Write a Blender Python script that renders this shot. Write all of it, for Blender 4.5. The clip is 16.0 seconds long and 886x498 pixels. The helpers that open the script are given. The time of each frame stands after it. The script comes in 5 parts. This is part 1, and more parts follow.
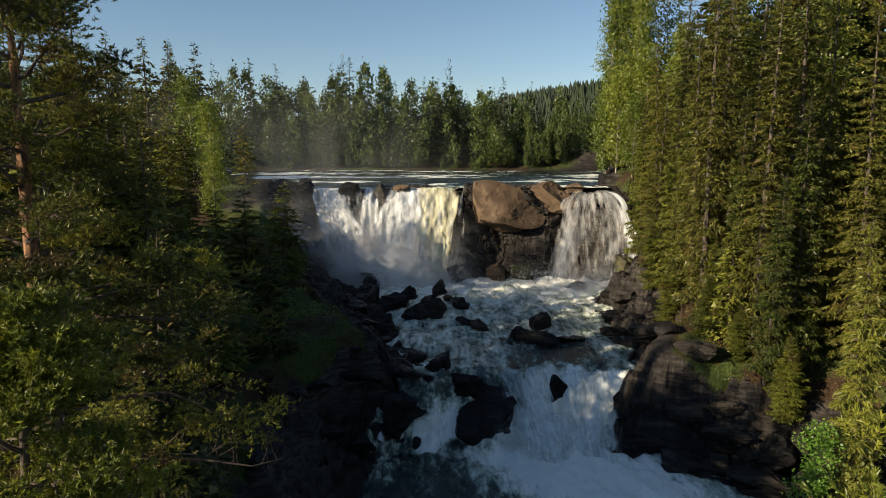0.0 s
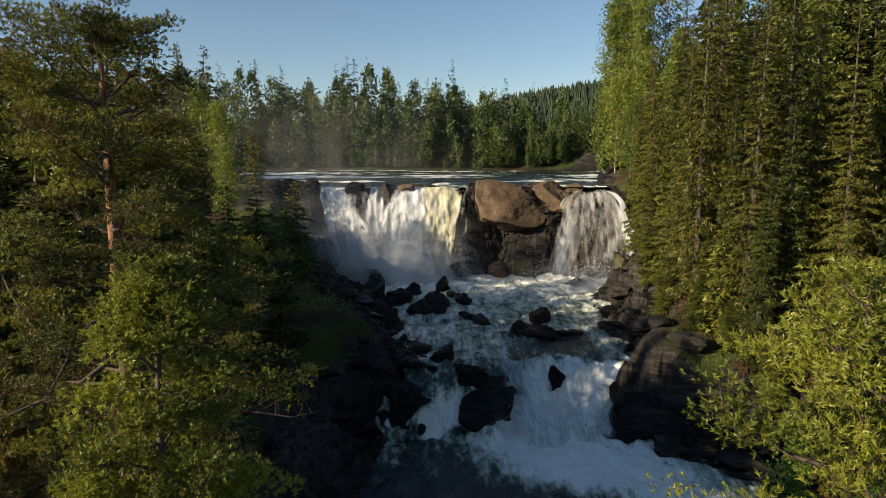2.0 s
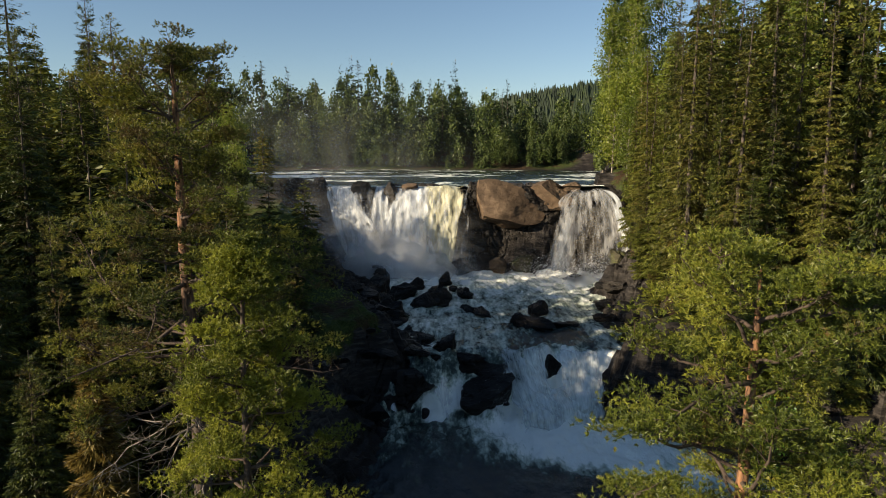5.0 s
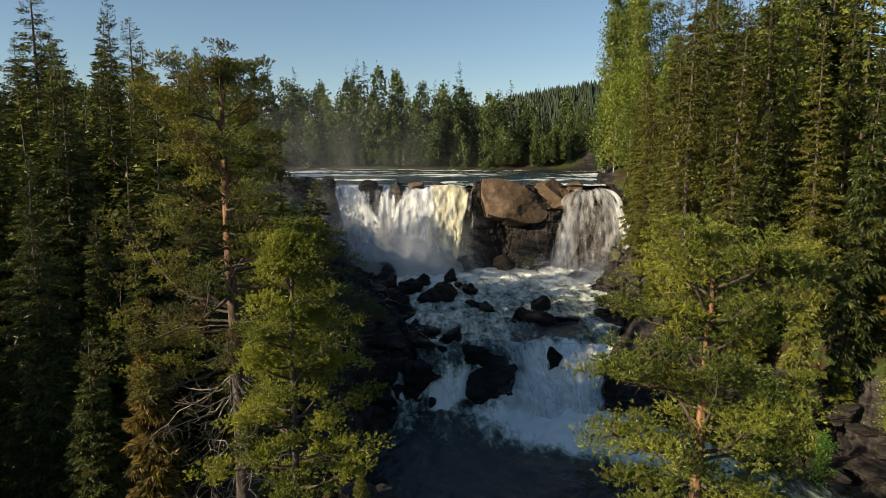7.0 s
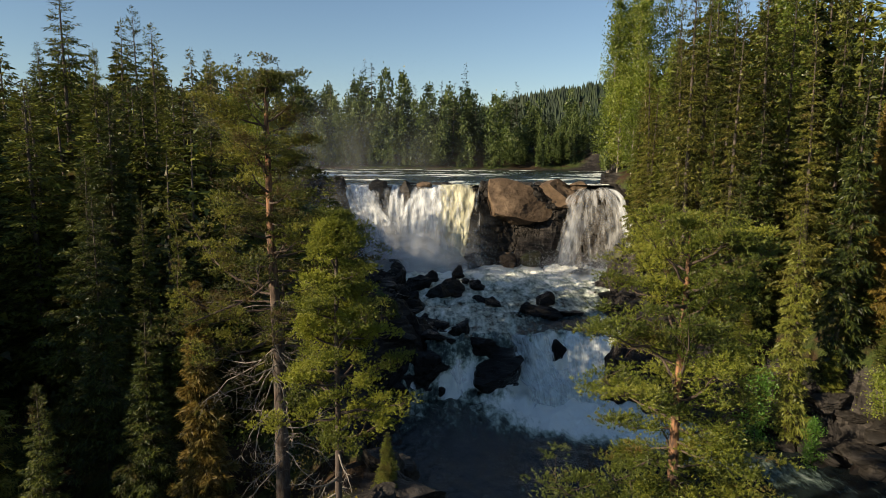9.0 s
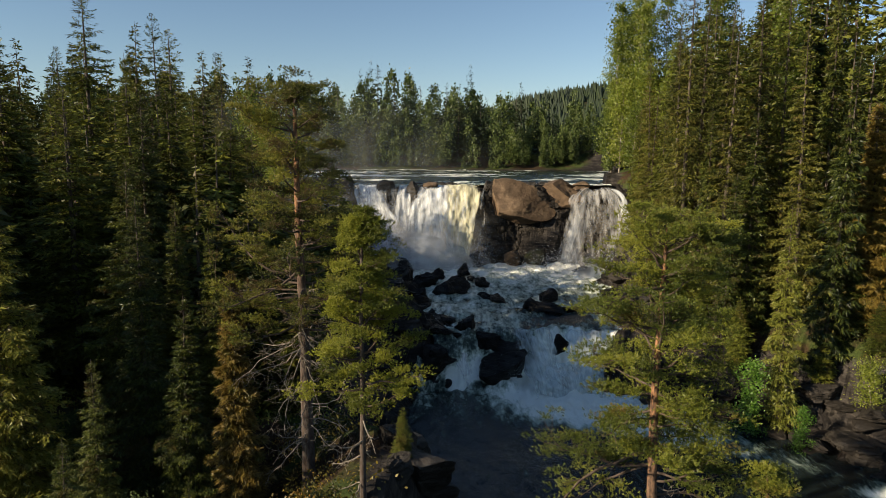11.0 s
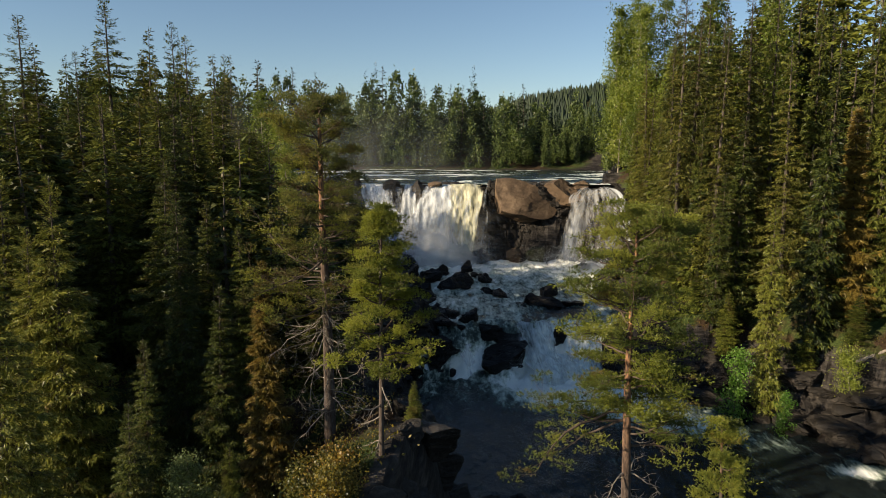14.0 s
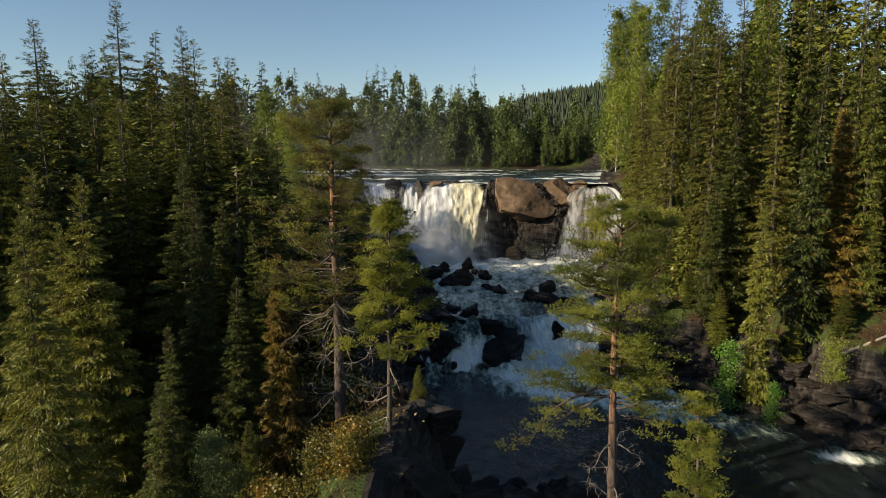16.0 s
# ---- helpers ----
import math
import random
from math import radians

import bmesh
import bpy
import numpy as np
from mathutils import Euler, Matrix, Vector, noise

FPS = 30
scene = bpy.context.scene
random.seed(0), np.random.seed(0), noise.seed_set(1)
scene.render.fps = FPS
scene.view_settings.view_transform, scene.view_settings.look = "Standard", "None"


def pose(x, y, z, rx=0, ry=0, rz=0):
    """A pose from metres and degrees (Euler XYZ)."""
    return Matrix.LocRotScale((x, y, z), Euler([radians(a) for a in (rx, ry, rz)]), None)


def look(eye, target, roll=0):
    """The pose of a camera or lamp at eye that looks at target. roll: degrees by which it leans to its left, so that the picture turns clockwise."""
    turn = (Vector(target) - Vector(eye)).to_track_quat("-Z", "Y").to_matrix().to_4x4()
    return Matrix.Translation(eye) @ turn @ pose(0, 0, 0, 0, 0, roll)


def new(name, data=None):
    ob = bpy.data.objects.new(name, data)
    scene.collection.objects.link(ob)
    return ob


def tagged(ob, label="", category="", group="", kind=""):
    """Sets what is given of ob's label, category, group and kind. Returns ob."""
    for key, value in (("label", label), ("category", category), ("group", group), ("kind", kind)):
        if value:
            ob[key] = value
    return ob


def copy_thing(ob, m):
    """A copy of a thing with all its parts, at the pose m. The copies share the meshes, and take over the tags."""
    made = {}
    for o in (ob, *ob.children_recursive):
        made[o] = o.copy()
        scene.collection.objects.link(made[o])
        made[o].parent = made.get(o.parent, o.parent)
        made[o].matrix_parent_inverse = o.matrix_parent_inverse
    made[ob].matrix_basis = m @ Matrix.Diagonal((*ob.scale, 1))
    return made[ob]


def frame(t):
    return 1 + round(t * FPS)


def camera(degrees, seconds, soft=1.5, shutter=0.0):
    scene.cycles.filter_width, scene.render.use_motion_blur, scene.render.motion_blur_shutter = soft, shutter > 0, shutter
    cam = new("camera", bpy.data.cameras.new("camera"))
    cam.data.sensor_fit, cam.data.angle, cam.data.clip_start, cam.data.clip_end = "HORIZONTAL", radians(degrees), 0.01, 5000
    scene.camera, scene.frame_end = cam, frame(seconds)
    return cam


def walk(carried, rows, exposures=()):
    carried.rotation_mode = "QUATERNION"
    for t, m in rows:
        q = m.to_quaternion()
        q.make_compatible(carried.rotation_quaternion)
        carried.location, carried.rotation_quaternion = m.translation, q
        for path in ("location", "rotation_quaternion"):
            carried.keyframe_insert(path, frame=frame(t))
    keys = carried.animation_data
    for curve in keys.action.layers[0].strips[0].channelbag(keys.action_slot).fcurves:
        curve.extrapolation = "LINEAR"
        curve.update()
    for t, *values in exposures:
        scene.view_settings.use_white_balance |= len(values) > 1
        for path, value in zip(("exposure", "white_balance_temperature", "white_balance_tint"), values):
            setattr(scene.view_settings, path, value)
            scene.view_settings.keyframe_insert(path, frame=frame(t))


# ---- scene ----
cam = camera(69.4, 16.0, 0.8)
METRES, EYE, TILT, LEAN, TURN = 22.0, 30.0, -8.2, 0.0, 0.0
ROWS = [
    (0.0, 0.0, 0.0, 0.0, 0.0, 0.0, -0.0),
    (0.5, -0.0021, -0.0336, -0.0042, 0.05, 0.0, -0.02),
    (1.0, -0.0036, -0.0681, -0.0082, 0.12, 0.0, -0.03),
    (1.5, -0.0048, -0.1007, -0.0117, 0.18, -0.0, -0.04),
    (2.0, -0.0056, -0.1319, -0.0147, 0.22, -0.02, -0.05),
    (2.5, -0.0061, -0.1619, -0.0175, 0.25, -0.04, -0.06),
    (3.0, -0.0062, -0.191, -0.0211, 0.29, -0.04, -0.06),
    (3.5, -0.0063, -0.2198, -0.0245, 0.33, -0.05, -0.07),
    (4.0, -0.0063, -0.2483, -0.028, 0.36, -0.06, -0.07),
    (6.5, -0.0162, -0.3986, -0.0478, 0.61, -0.09, -0.22),
    (7.0, -0.021, -0.4318, -0.0526, 0.72, -0.1, -0.26),
    (7.5, -0.0258, -0.4631, -0.0571, 0.81, -0.1, -0.3),
    (8.0, -0.0311, -0.4977, -0.0622, 0.91, -0.09, -0.33),
    (8.5, -0.0366, -0.5339, -0.0678, 1.01, -0.07, -0.35),
    (9.0, -0.0416, -0.5699, -0.0729, 1.14, -0.07, -0.37),
    (11.5, -0.0512, -0.731, -0.0885, 1.6, -0.06, -0.4),
    (12.0, -0.0516, -0.7607, -0.0907, 1.66, -0.07, -0.41),
    (12.5, -0.0521, -0.7901, -0.0934, 1.71, -0.08, -0.4),
    (13.0, -0.0526, -0.8194, -0.0963, 1.75, -0.1, -0.39),
    (13.5, -0.053, -0.8485, -0.0996, 1.78, -0.11, -0.38),
    (14.0, -0.0535, -0.8773, -0.1027, 1.82, -0.12, -0.37),
    (14.5, -0.0539, -0.9057, -0.1061, 1.84, -0.14, -0.36),
    (15.0, -0.0541, -0.9342, -0.1097, 1.86, -0.14, -0.36),
    (15.5, -0.0542, -0.9623, -0.1136, 1.86, -0.15, -0.35),
    (16.0, -0.0545, -0.9901, -0.118, 1.87, -0.15, -0.33),
]
walk(cam, [(t, pose(0, 0, EYE, TILT, LEAN, TURN) @ pose(METRES * x, METRES * y, METRES * z, 90 + pitch, roll, yaw)) for t, x, y, z, yaw, pitch, roll in ROWS])

# ---- sky, sun, exposure ----
SUN_EL, SUN_AZ = 22.0, -117.0           # degrees: height, and compass turn from straight ahead (minus: to the left)
sun_dir = Vector((math.sin(radians(SUN_AZ)) * math.cos(radians(SUN_EL)), math.cos(radians(SUN_AZ)) * math.cos(radians(SUN_EL)), math.sin(radians(SUN_EL))))
world = bpy.data.worlds.new("sky")
scene.world = world
world.use_nodes = True
wn = world.node_tree.nodes
sky = wn.new("ShaderNodeTexSky")
sky.sky_type = "NISHITA"
sky.sun_disc = False
sky.sun_elevation, sky.sun_rotation = radians(SUN_EL), radians(SUN_AZ)
sky.air_density, sky.dust_density, sky.ozone_density = 1.0, 0.0, 2.2
world.node_tree.links.new(sky.outputs[0], wn["Background"].inputs[0])
wn["Background"].inputs[1].default_value = 0.092
sun = new("sun", bpy.data.lights.new("sun", "SUN"))
sun.data.energy, sun.data.angle, sun.data.color = 6.5, radians(0.6), (1.0, 0.84, 0.61)
sun.matrix_basis = look((0, 0, 80), Vector((0, 0, 80)) - sun_dir)
scene.view_settings.exposure = 0.30


# ---- numeric helpers ----
def smooth(a, b, x):
    t = np.clip((x - a) / (b - a), 0, 1)
    return t * t * (3 - 2 * t)


def hash3(i, j, k):
    h = (i.astype(np.int64) * 374761393 + j.astype(np.int64) * 668265263 + k.astype(np.int64) * 2147483647) & 0xFFFFFFFF
    h = ((h ^ (h >> 13)) * 1274126177) & 0xFFFFFFFF
    return ((h ^ (h >> 16)) & 0xFFFFFF) / float(0xFFFFFF)


def vnoise(x, y, z=0.0):
    x, y, z = np.broadcast_arrays(np.asarray(x, float), np.asarray(y, float), np.asarray(z, float))
    i, j, k = np.floor(x), np.floor(y), np.floor(z)
    u, v, w = x - i, y - j, z - k
    u, v, w = u * u * (3 - 2 * u), v * v * (3 - 2 * v), w * w * (3 - 2 * w)
    out = 0
    for a in (0, 1):
        for b in (0, 1):
            for c in (0, 1):
                out = out + hash3(i + a, j + b, k + c) * (u if a else 1 - u) * (v if b else 1 - v) * (w if c else 1 - w)
    return out * 2 - 1


def fbm(x, y, z=0.0, octaves=4, gain=0.5):
    out, amp = 0, 1.0
    for o in range(octaves):
        f = 2.03 ** o
        out = out + amp * vnoise(np.asarray(x) * f + 17 * o, np.asarray(y) * f + 5 * o, np.asarray(z) * f + 3 * o)
        amp *= gain
    return out


def cells(x, y, size, seed):
    """Irregular cells of about that size: a random number for each cell, and how near its edge is (0 at the edge)."""
    x, y = np.asarray(x, float) / size, np.asarray(y, float) / size
    i, j = np.floor(x), np.floor(y)
    f1, f2, pick = np.full(x.shape, 9.0), np.full(x.shape, 9.0), np.zeros(x.shape)
    for a in (-1, 0, 1):
        for b in (-1, 0, 1):
            p, q = i + a, j + b
            k = np.full(x.shape, float(seed))
            d = np.hypot(p + 0.1 + 0.8 * hash3(p, q, k) - x, q + 0.1 + 0.8 * hash3(p, q, k + 7) - y)
            closer = d < f1
            f2 = np.where(closer, f1, np.minimum(f2, d))
            pick = np.where(closer, hash3(p, q, k + 13), pick)
            f1 = np.where(closer, d, f1)
    return pick, f2 - f1


def mesh_np(name, V, F, material=None, smooth_shade=False, attrs=None):
    """A mesh from arrays: V (n, 3), F (m, 3) or (m, 4)."""
    V, F = np.ascontiguousarray(V, dtype=np.float32), np.ascontiguousarray(F, dtype=np.int32)
    k = F.shape[1]
    me = bpy.data.meshes.new(name)
    me.vertices.add(len(V))
    me.vertices.foreach_set("co", V.ravel())
    me.loops.add(F.size)
    me.loops.foreach_set("vertex_index", F.ravel())
    me.polygons.add(len(F))
    me.polygons.foreach_set("loop_start", np.arange(0, F.size, k, dtype=np.int32))
    me.polygons.foreach_set("use_smooth", np.full(len(F), smooth_shade))
    for key, values in (attrs or {}).items():
        values = np.asarray(values, dtype=np.float32)
        if values.ndim == 2:
            me.attributes.new(key, "FLOAT_VECTOR", "POINT").data.foreach_set("vector", values.ravel())
        else:
            me.attributes.new(key, "FLOAT", "POINT").data.foreach_set("value", values)
    me.update(calc_edges=True)
    if material:
        me.materials.append(material)
    return me


def part(name, me, parent, label=""):
    ob = new(name, me)
    ob.parent = parent
    return tagged(ob, label)


def thing(name, label, category, group="", m=None):
    ob = new(name)
    ob.empty_display_size = 0.3
    if m is not None:
        ob.matrix_basis = m
    return tagged(ob, label, category, group)


def grid_faces(nu, nv):
    a = (np.arange(nv - 1)[:, None] * nu + np.arange(nu - 1)[None, :]).ravel()
    return np.stack([a, a + 1, a + nu + 1, a + nu], 1)


def tube(points, radii, sides=8):
    """A tapered tube along points (n, 3): vertices and quads."""
    P = np.asarray(points, float)
    T = np.gradient(P, axis=0)
    T /= np.linalg.norm(T, axis=1, keepdims=True) + 1e-9
    ref = np.where(np.abs(T[:, 2:3]) > 0.9, np.array([[1.0, 0, 0]]), np.array([[0, 0, 1.0]]))
    A = np.cross(T, ref)
    A /= np.linalg.norm(A, axis=1, keepdims=True) + 1e-9
    B = np.cross(T, A)
    ang = np.linspace(0, 2 * math.pi, sides, endpoint=False)
    ring = A[:, None] * np.cos(ang)[None, :, None] + B[:, None] * np.sin(ang)[None, :, None]
    V = (P[:, None] + ring * np.asarray(radii)[:, None, None]).reshape(-1, 3)
    n = len(P)
    i = np.arange(n - 1)[:, None] * sides
    j = np.arange(sides)[None, :]
    k = (j + 1) % sides
    F = np.stack([i + j, i + k, i + sides + k, i + sides + j], -1).reshape(-1, 4)
    return V, F


def join(pieces):
    Vs, Fs, n = [], [], 0
    for V, F in pieces:
        Vs.append(V)
        Fs.append(F + n)
        n += len(V)
    return np.concatenate(Vs), np.concatenate(Fs)


def unit(a):
    return a / (np.linalg.norm(a, axis=-1, keepdims=True) + 1e-9)


def spikes(P, D, S, length, width):
    """Needle blades: one narrow facet each."""
    L, W = np.asarray(length)[:, None], np.asarray(width)[:, None]
    V = np.stack([P + S * W * 0.5, P + D * L, P - S * W * 0.5], 1).reshape(-1, 3)
    return V, np.arange(len(V)).reshape(-1, 3)


def kites(P, D, S, length, width):
    """Small leaf blades: base P, direction D, side S, all (n, 3); length and width (n,)."""
    L, W = np.asarray(length)[:, None], np.asarray(width)[:, None]
    V = np.stack([P, P + D * L * 0.45 + S * W * 0.5, P + D * L, P + D * L * 0.45 - S * W * 0.5], 1).reshape(-1, 3)
    return V, np.arange(len(V)).reshape(-1, 4)


# ---- materials ----
def material(name):
    m = bpy.data.materials.new(name)
    m.use_nodes = True
    return m, m.node_tree.nodes, m.node_tree.links, m.node_tree.nodes["Principled BSDF"]


def noise_node(nodes, links, scale, detail=4.0, rough=0.6, vector=None, stretch=None):
    n = nodes.new("ShaderNodeTexNoise")
    n.inputs["Scale"].default_value, n.inputs["Detail"].default_value, n.inputs["Roughness"].default_value = scale, detail, rough
    if vector is not None:
        if stretch:
            mp = nodes.new("ShaderNodeMapping")
            mp.inputs["Scale"].default_value = stretch
            links.new(vector, mp.inputs["Vector"])
            vector = mp.outputs[0]
        links.new(vector, n.inputs["Vector"])
    return n.outputs["Fac"]


def ramp(nodes, links, fac, stops):
    r = nodes.new("ShaderNodeValToRGB")
    e = r.color_ramp.elements
    while len(e) < len(stops):
        e.new(0.5)
    for el, (pos, col) in zip(e, stops):
        el.position, el.color = pos, (*col, 1) if len(col) == 3 else col
    links.new(fac, r.inputs[0])
    return r.outputs["Color"]


def mix_col(nodes, links, fac, a, b, blend="MIX"):
    n = nodes.new("ShaderNodeMix")
    n.data_type, n.blend_type = "RGBA", blend
    for sock, val in ((n.inputs[0], fac), (n.inputs[6], a), (n.inputs[7], b)):
        if isinstance(val, (int, float)):
            sock.default_value = val
        elif isinstance(val, tuple):
            sock.default_value = (*val, 1)
        else:
            links.new(val, sock)
    return n.outputs[2]


def maths(nodes, links, op, a, b=0.0, clamp=False):
    n = nodes.new("ShaderNodeMath")
    n.operation, n.use_clamp = op, clamp
    for sock, val in zip(n.inputs, (a, b)):
        if isinstance(val, (int, float)):
            sock.default_value = val
        else:
            links.new(val, sock)
    return n.outputs[0]


def attr(nodes, name):
    n = nodes.new("ShaderNodeAttribute")
    n.attribute_name = name
    return n.outputs["Fac"]


def bump(nodes, links, height, bsdf, strength, distance):
    b = nodes.new("ShaderNodeBump")
    b.inputs["Strength"].default_value, b.inputs["Distance"].default_value = strength, distance
    links.new(height, b.inputs["Height"])
    links.new(b.outputs[0], bsdf.inputs["Normal"])


def place(nodes):
    return nodes.new("ShaderNodeNewGeometry").outputs["Position"]


def rock_material(name, dark, mid, light, wet=0.6, lichen=0.0, bed=3.2):
    m, n, l, b = material(name)
    p = place(n)
    big = noise_node(n, l, 0.22, 5, 0.6, p)
    strata = noise_node(n, l, 1.0, 6, 0.65, p, (0.5, 0.5, bed))
    fine = noise_node(n, l, 7.0, 6, 0.7, p)
    col = ramp(n, l, strata, [(0.3, dark), (0.52, mid), (0.75, light)])
    col = mix_col(n, l, ramp(n, l, big, [(0.35, (0, 0, 0)), (0.7, (1, 1, 1))]), col, tuple(0.55 * c for c in mid))
    col = mix_col(n, l, ramp(n, l, fine, [(0.56, (0, 0, 0)), (0.72, (0.55, 0.55, 0.55))]), col, light)
    if lichen:
        spots = noise_node(n, l, 0.6, 6, 0.7, p)
        col = mix_col(n, l, ramp(n, l, spots, [(0.62 - 0.2 * lichen, (0, 0, 0)), (0.74, (1, 1, 1))]), col, (0.10, 0.11, 0.03))
    l.new(col, b.inputs["Base Color"])
    rough = ramp(n, l, big, [(0.3, (wet * 0.6,) * 3), (0.7, (min(1, wet + 0.3),) * 3)])
    l.new(rough, b.inputs["Roughness"])
    b.inputs["Specular IOR Level"].default_value = 0.16
    h = maths(n, l, "ADD", maths(n, l, "MULTIPLY", strata, 1.0), maths(n, l, "MULTIPLY", fine, 0.35))
    bump(n, l, h, b, 0.9, 0.35)
    return m


def ground_material():
    """Rock, moss, needle litter and grass; 'veg' gives where plants have taken hold."""
    m, n, l, b = material("ground")
    p = place(n)
    strata = noise_node(n, l, 0.9, 6, 0.65, p, (0.5, 0.5, 3.0))
    big = noise_node(n, l, 0.16, 5, 0.6, p)
    fine = noise_node(n, l, 5.0, 6, 0.7, p)
    rock = ramp(n, l, strata, [(0.28, (0.012, 0.0105, 0.0095)), (0.5, (0.037, 0.032, 0.028)), (0.75, (0.115, 0.10, 0.085))])
    moss = ramp(n, l, fine, [(0.3, (0.018, 0.028, 0.008)), (0.55, (0.055, 0.075, 0.018)), (0.8, (0.12, 0.12, 0.035))])
    litter = ramp(n, l, fine, [(0.3, (0.018, 0.012, 0.008)), (0.6, (0.06, 0.037, 0.019)), (0.8, (0.12, 0.075, 0.032))])
    soft = mix_col(n, l, ramp(n, l, big, [(0.46, (0, 0, 0)), (0.56, (1, 1, 1))]), moss, litter)
    v = maths(n, l, "ADD", attr(n, "veg"), maths(n, l, "MULTIPLY", maths(n, l, "SUBTRACT", fine, 0.5), 0.7))
    v = ramp(n, l, v, [(0.42, (0, 0, 0)), (0.58, (1, 1, 1))])
    rock = mix_col(n, l, attr(n, "wet"), rock, (0.42, 0.40, 0.40), "MULTIPLY")
    l.new(mix_col(n, l, v, rock, soft), b.inputs["Base Color"])
    l.new(mix_col(n, l, attr(n, "wet"), (0.9, 0.9, 0.9), (0.28, 0.28, 0.28)), b.inputs["Roughness"])
    b.inputs["Specular IOR Level"].default_value = 0.16
    bump(n, l, maths(n, l, "ADD", strata, maths(n, l, "MULTIPLY", fine, 0.4)), b, 0.9, 0.3)
    return m


def bark_material(name, low, high, seam, change=None):
    m, n, l, b = material(name)
    tc = n.new("ShaderNodeTexCoord").outputs["Object"]
    grain = noise_node(n, l, 9.0, 6, 0.7, tc, (1, 1, 0.25))
    base = low
    if change:
        sep = n.new("ShaderNodeSeparateXYZ")
        l.new(tc, sep.inputs[0])
        wob = maths(n, l, "ADD", sep.outputs[2], maths(n, l, "MULTIPLY", grain, 4.0))
        mr = n.new("ShaderNodeMapRange")
        mr.inputs["From Min"].default_value, mr.inputs["From Max"].default_value = change
        l.new(wob, mr.inputs["Value"])
        base = mix_col(n, l, mr.outputs[0], low, high)
    col = mix_col(n, l, ramp(n, l, grain, [(0.4, (1, 1, 1)), (0.6, (0, 0, 0))]), base, seam)
    l.new(col, b.inputs["Base Color"])
    b.inputs["Roughness"].default_value = 0.9
    bump(n, l, grain, b, 0.8, 0.05)
    return m


def foliage_material(name, dark, mid, light, through_light=0.35, dry=None, dry_amount=0.0):
    m, n, l, b = material(name)
    n.remove(b)
    g = n.new("ShaderNodeNewGeometry")
    tc = n.new("ShaderNodeTexCoord").outputs["Object"]
    info = n.new("ShaderNodeObjectInfo")
    big = noise_node(n, l, 0.55, 3, 0.6, tc)
    v = maths(n, l, "ADD", maths(n, l, "MULTIPLY", g.outputs["Random Per Island"], 0.5), maths(n, l, "MULTIPLY", big, 0.5))
    v = maths(n, l, "ADD", v, maths(n, l, "MULTIPLY", maths(n, l, "SUBTRACT", info.outputs["Random"], 0.5), 0.5))
    col = ramp(n, l, v, [(0.2, dark), (0.5, mid), (0.8, light)])
    if dry:
        patch = noise_node(n, l, 0.8, 4, 0.7, g.outputs["Position"])
        col = mix_col(n, l, ramp(n, l, patch, [(0.62 - 0.3 * dry_amount, (0, 0, 0)), (0.75 - 0.2 * dry_amount, (1, 1, 1))]), col, dry)
    d, t, mx = n.new("ShaderNodeBsdfDiffuse"), n.new("ShaderNodeBsdfTranslucent"), n.new("ShaderNodeMixShader")
    gl, mx2 = n.new("ShaderNodeBsdfGlossy"), n.new("ShaderNodeMixShader")
    l.new(col, d.inputs[0])
    l.new(col, t.inputs[0])
    mx.inputs[0].default_value = through_light
    l.new(d.outputs[0], mx.inputs[1])
    l.new(t.outputs[0], mx.inputs[2])
    gl.inputs["Roughness"].default_value = 0.45
    mx2.inputs[0].default_value = 0.035
    l.new(mx.outputs[0], mx2.inputs[1])
    l.new(gl.outputs[0], mx2.inputs[2])
    l.new(mx2.outputs[0], n["Material Output"].inputs[0])
    return m


def water_material():
    """River water: dark clear water with churned white foam where 'foam' is high."""
    m, n, l, b = material("river_water")
    p = place(n)
    wave = noise_node(n, l, 1.6, 4, 0.6, p, (1.0, 0.55, 1.0))
    ripple = noise_node(n, l, 6.0, 4, 0.6, p, (1.0, 0.6, 1.0))
    streak = noise_node(n, l, 0.7, 8, 0.7, p, (1.0, 0.34, 1.0))
    fine = noise_node(n, l, 2.0, 6, 0.65, p, (1.0, 0.4, 1.0))
    v = maths(n, l, "ADD", attr(n, "foam"), maths(n, l, "MULTIPLY", maths(n, l, "SUBTRACT", streak, 0.5), 1.3))
    v = maths(n, l, "ADD", v, maths(n, l, "MULTIPLY", maths(n, l, "SUBTRACT", fine, 0.5), 0.8))
    f = ramp(n, l, v, [(0.25, (0, 0, 0)), (1.0, (1, 1, 1))])
    col = ramp(n, l, v, [(0.26, (0.010, 0.015, 0.016)), (0.48, (0.085, 0.115, 0.092)), (0.64, (0.46, 0.50, 0.40)), (0.84, (0.94, 0.93, 0.84))])
    l.new(col, b.inputs["Base Color"])
    l.new(mix_col(n, l, f, (0.10, 0.10, 0.10), (0.75, 0.75, 0.75)), b.inputs["Roughness"])
    b.inputs["IOR"].default_value = 1.33
    bump(n, l, maths(n, l, "ADD", wave, maths(n, l, "ADD", maths(n, l, "MULTIPLY", ripple, 0.3), maths(n, l, "MULTIPLY", f, 0.5))), b, 0.7, 0.3)
    return m


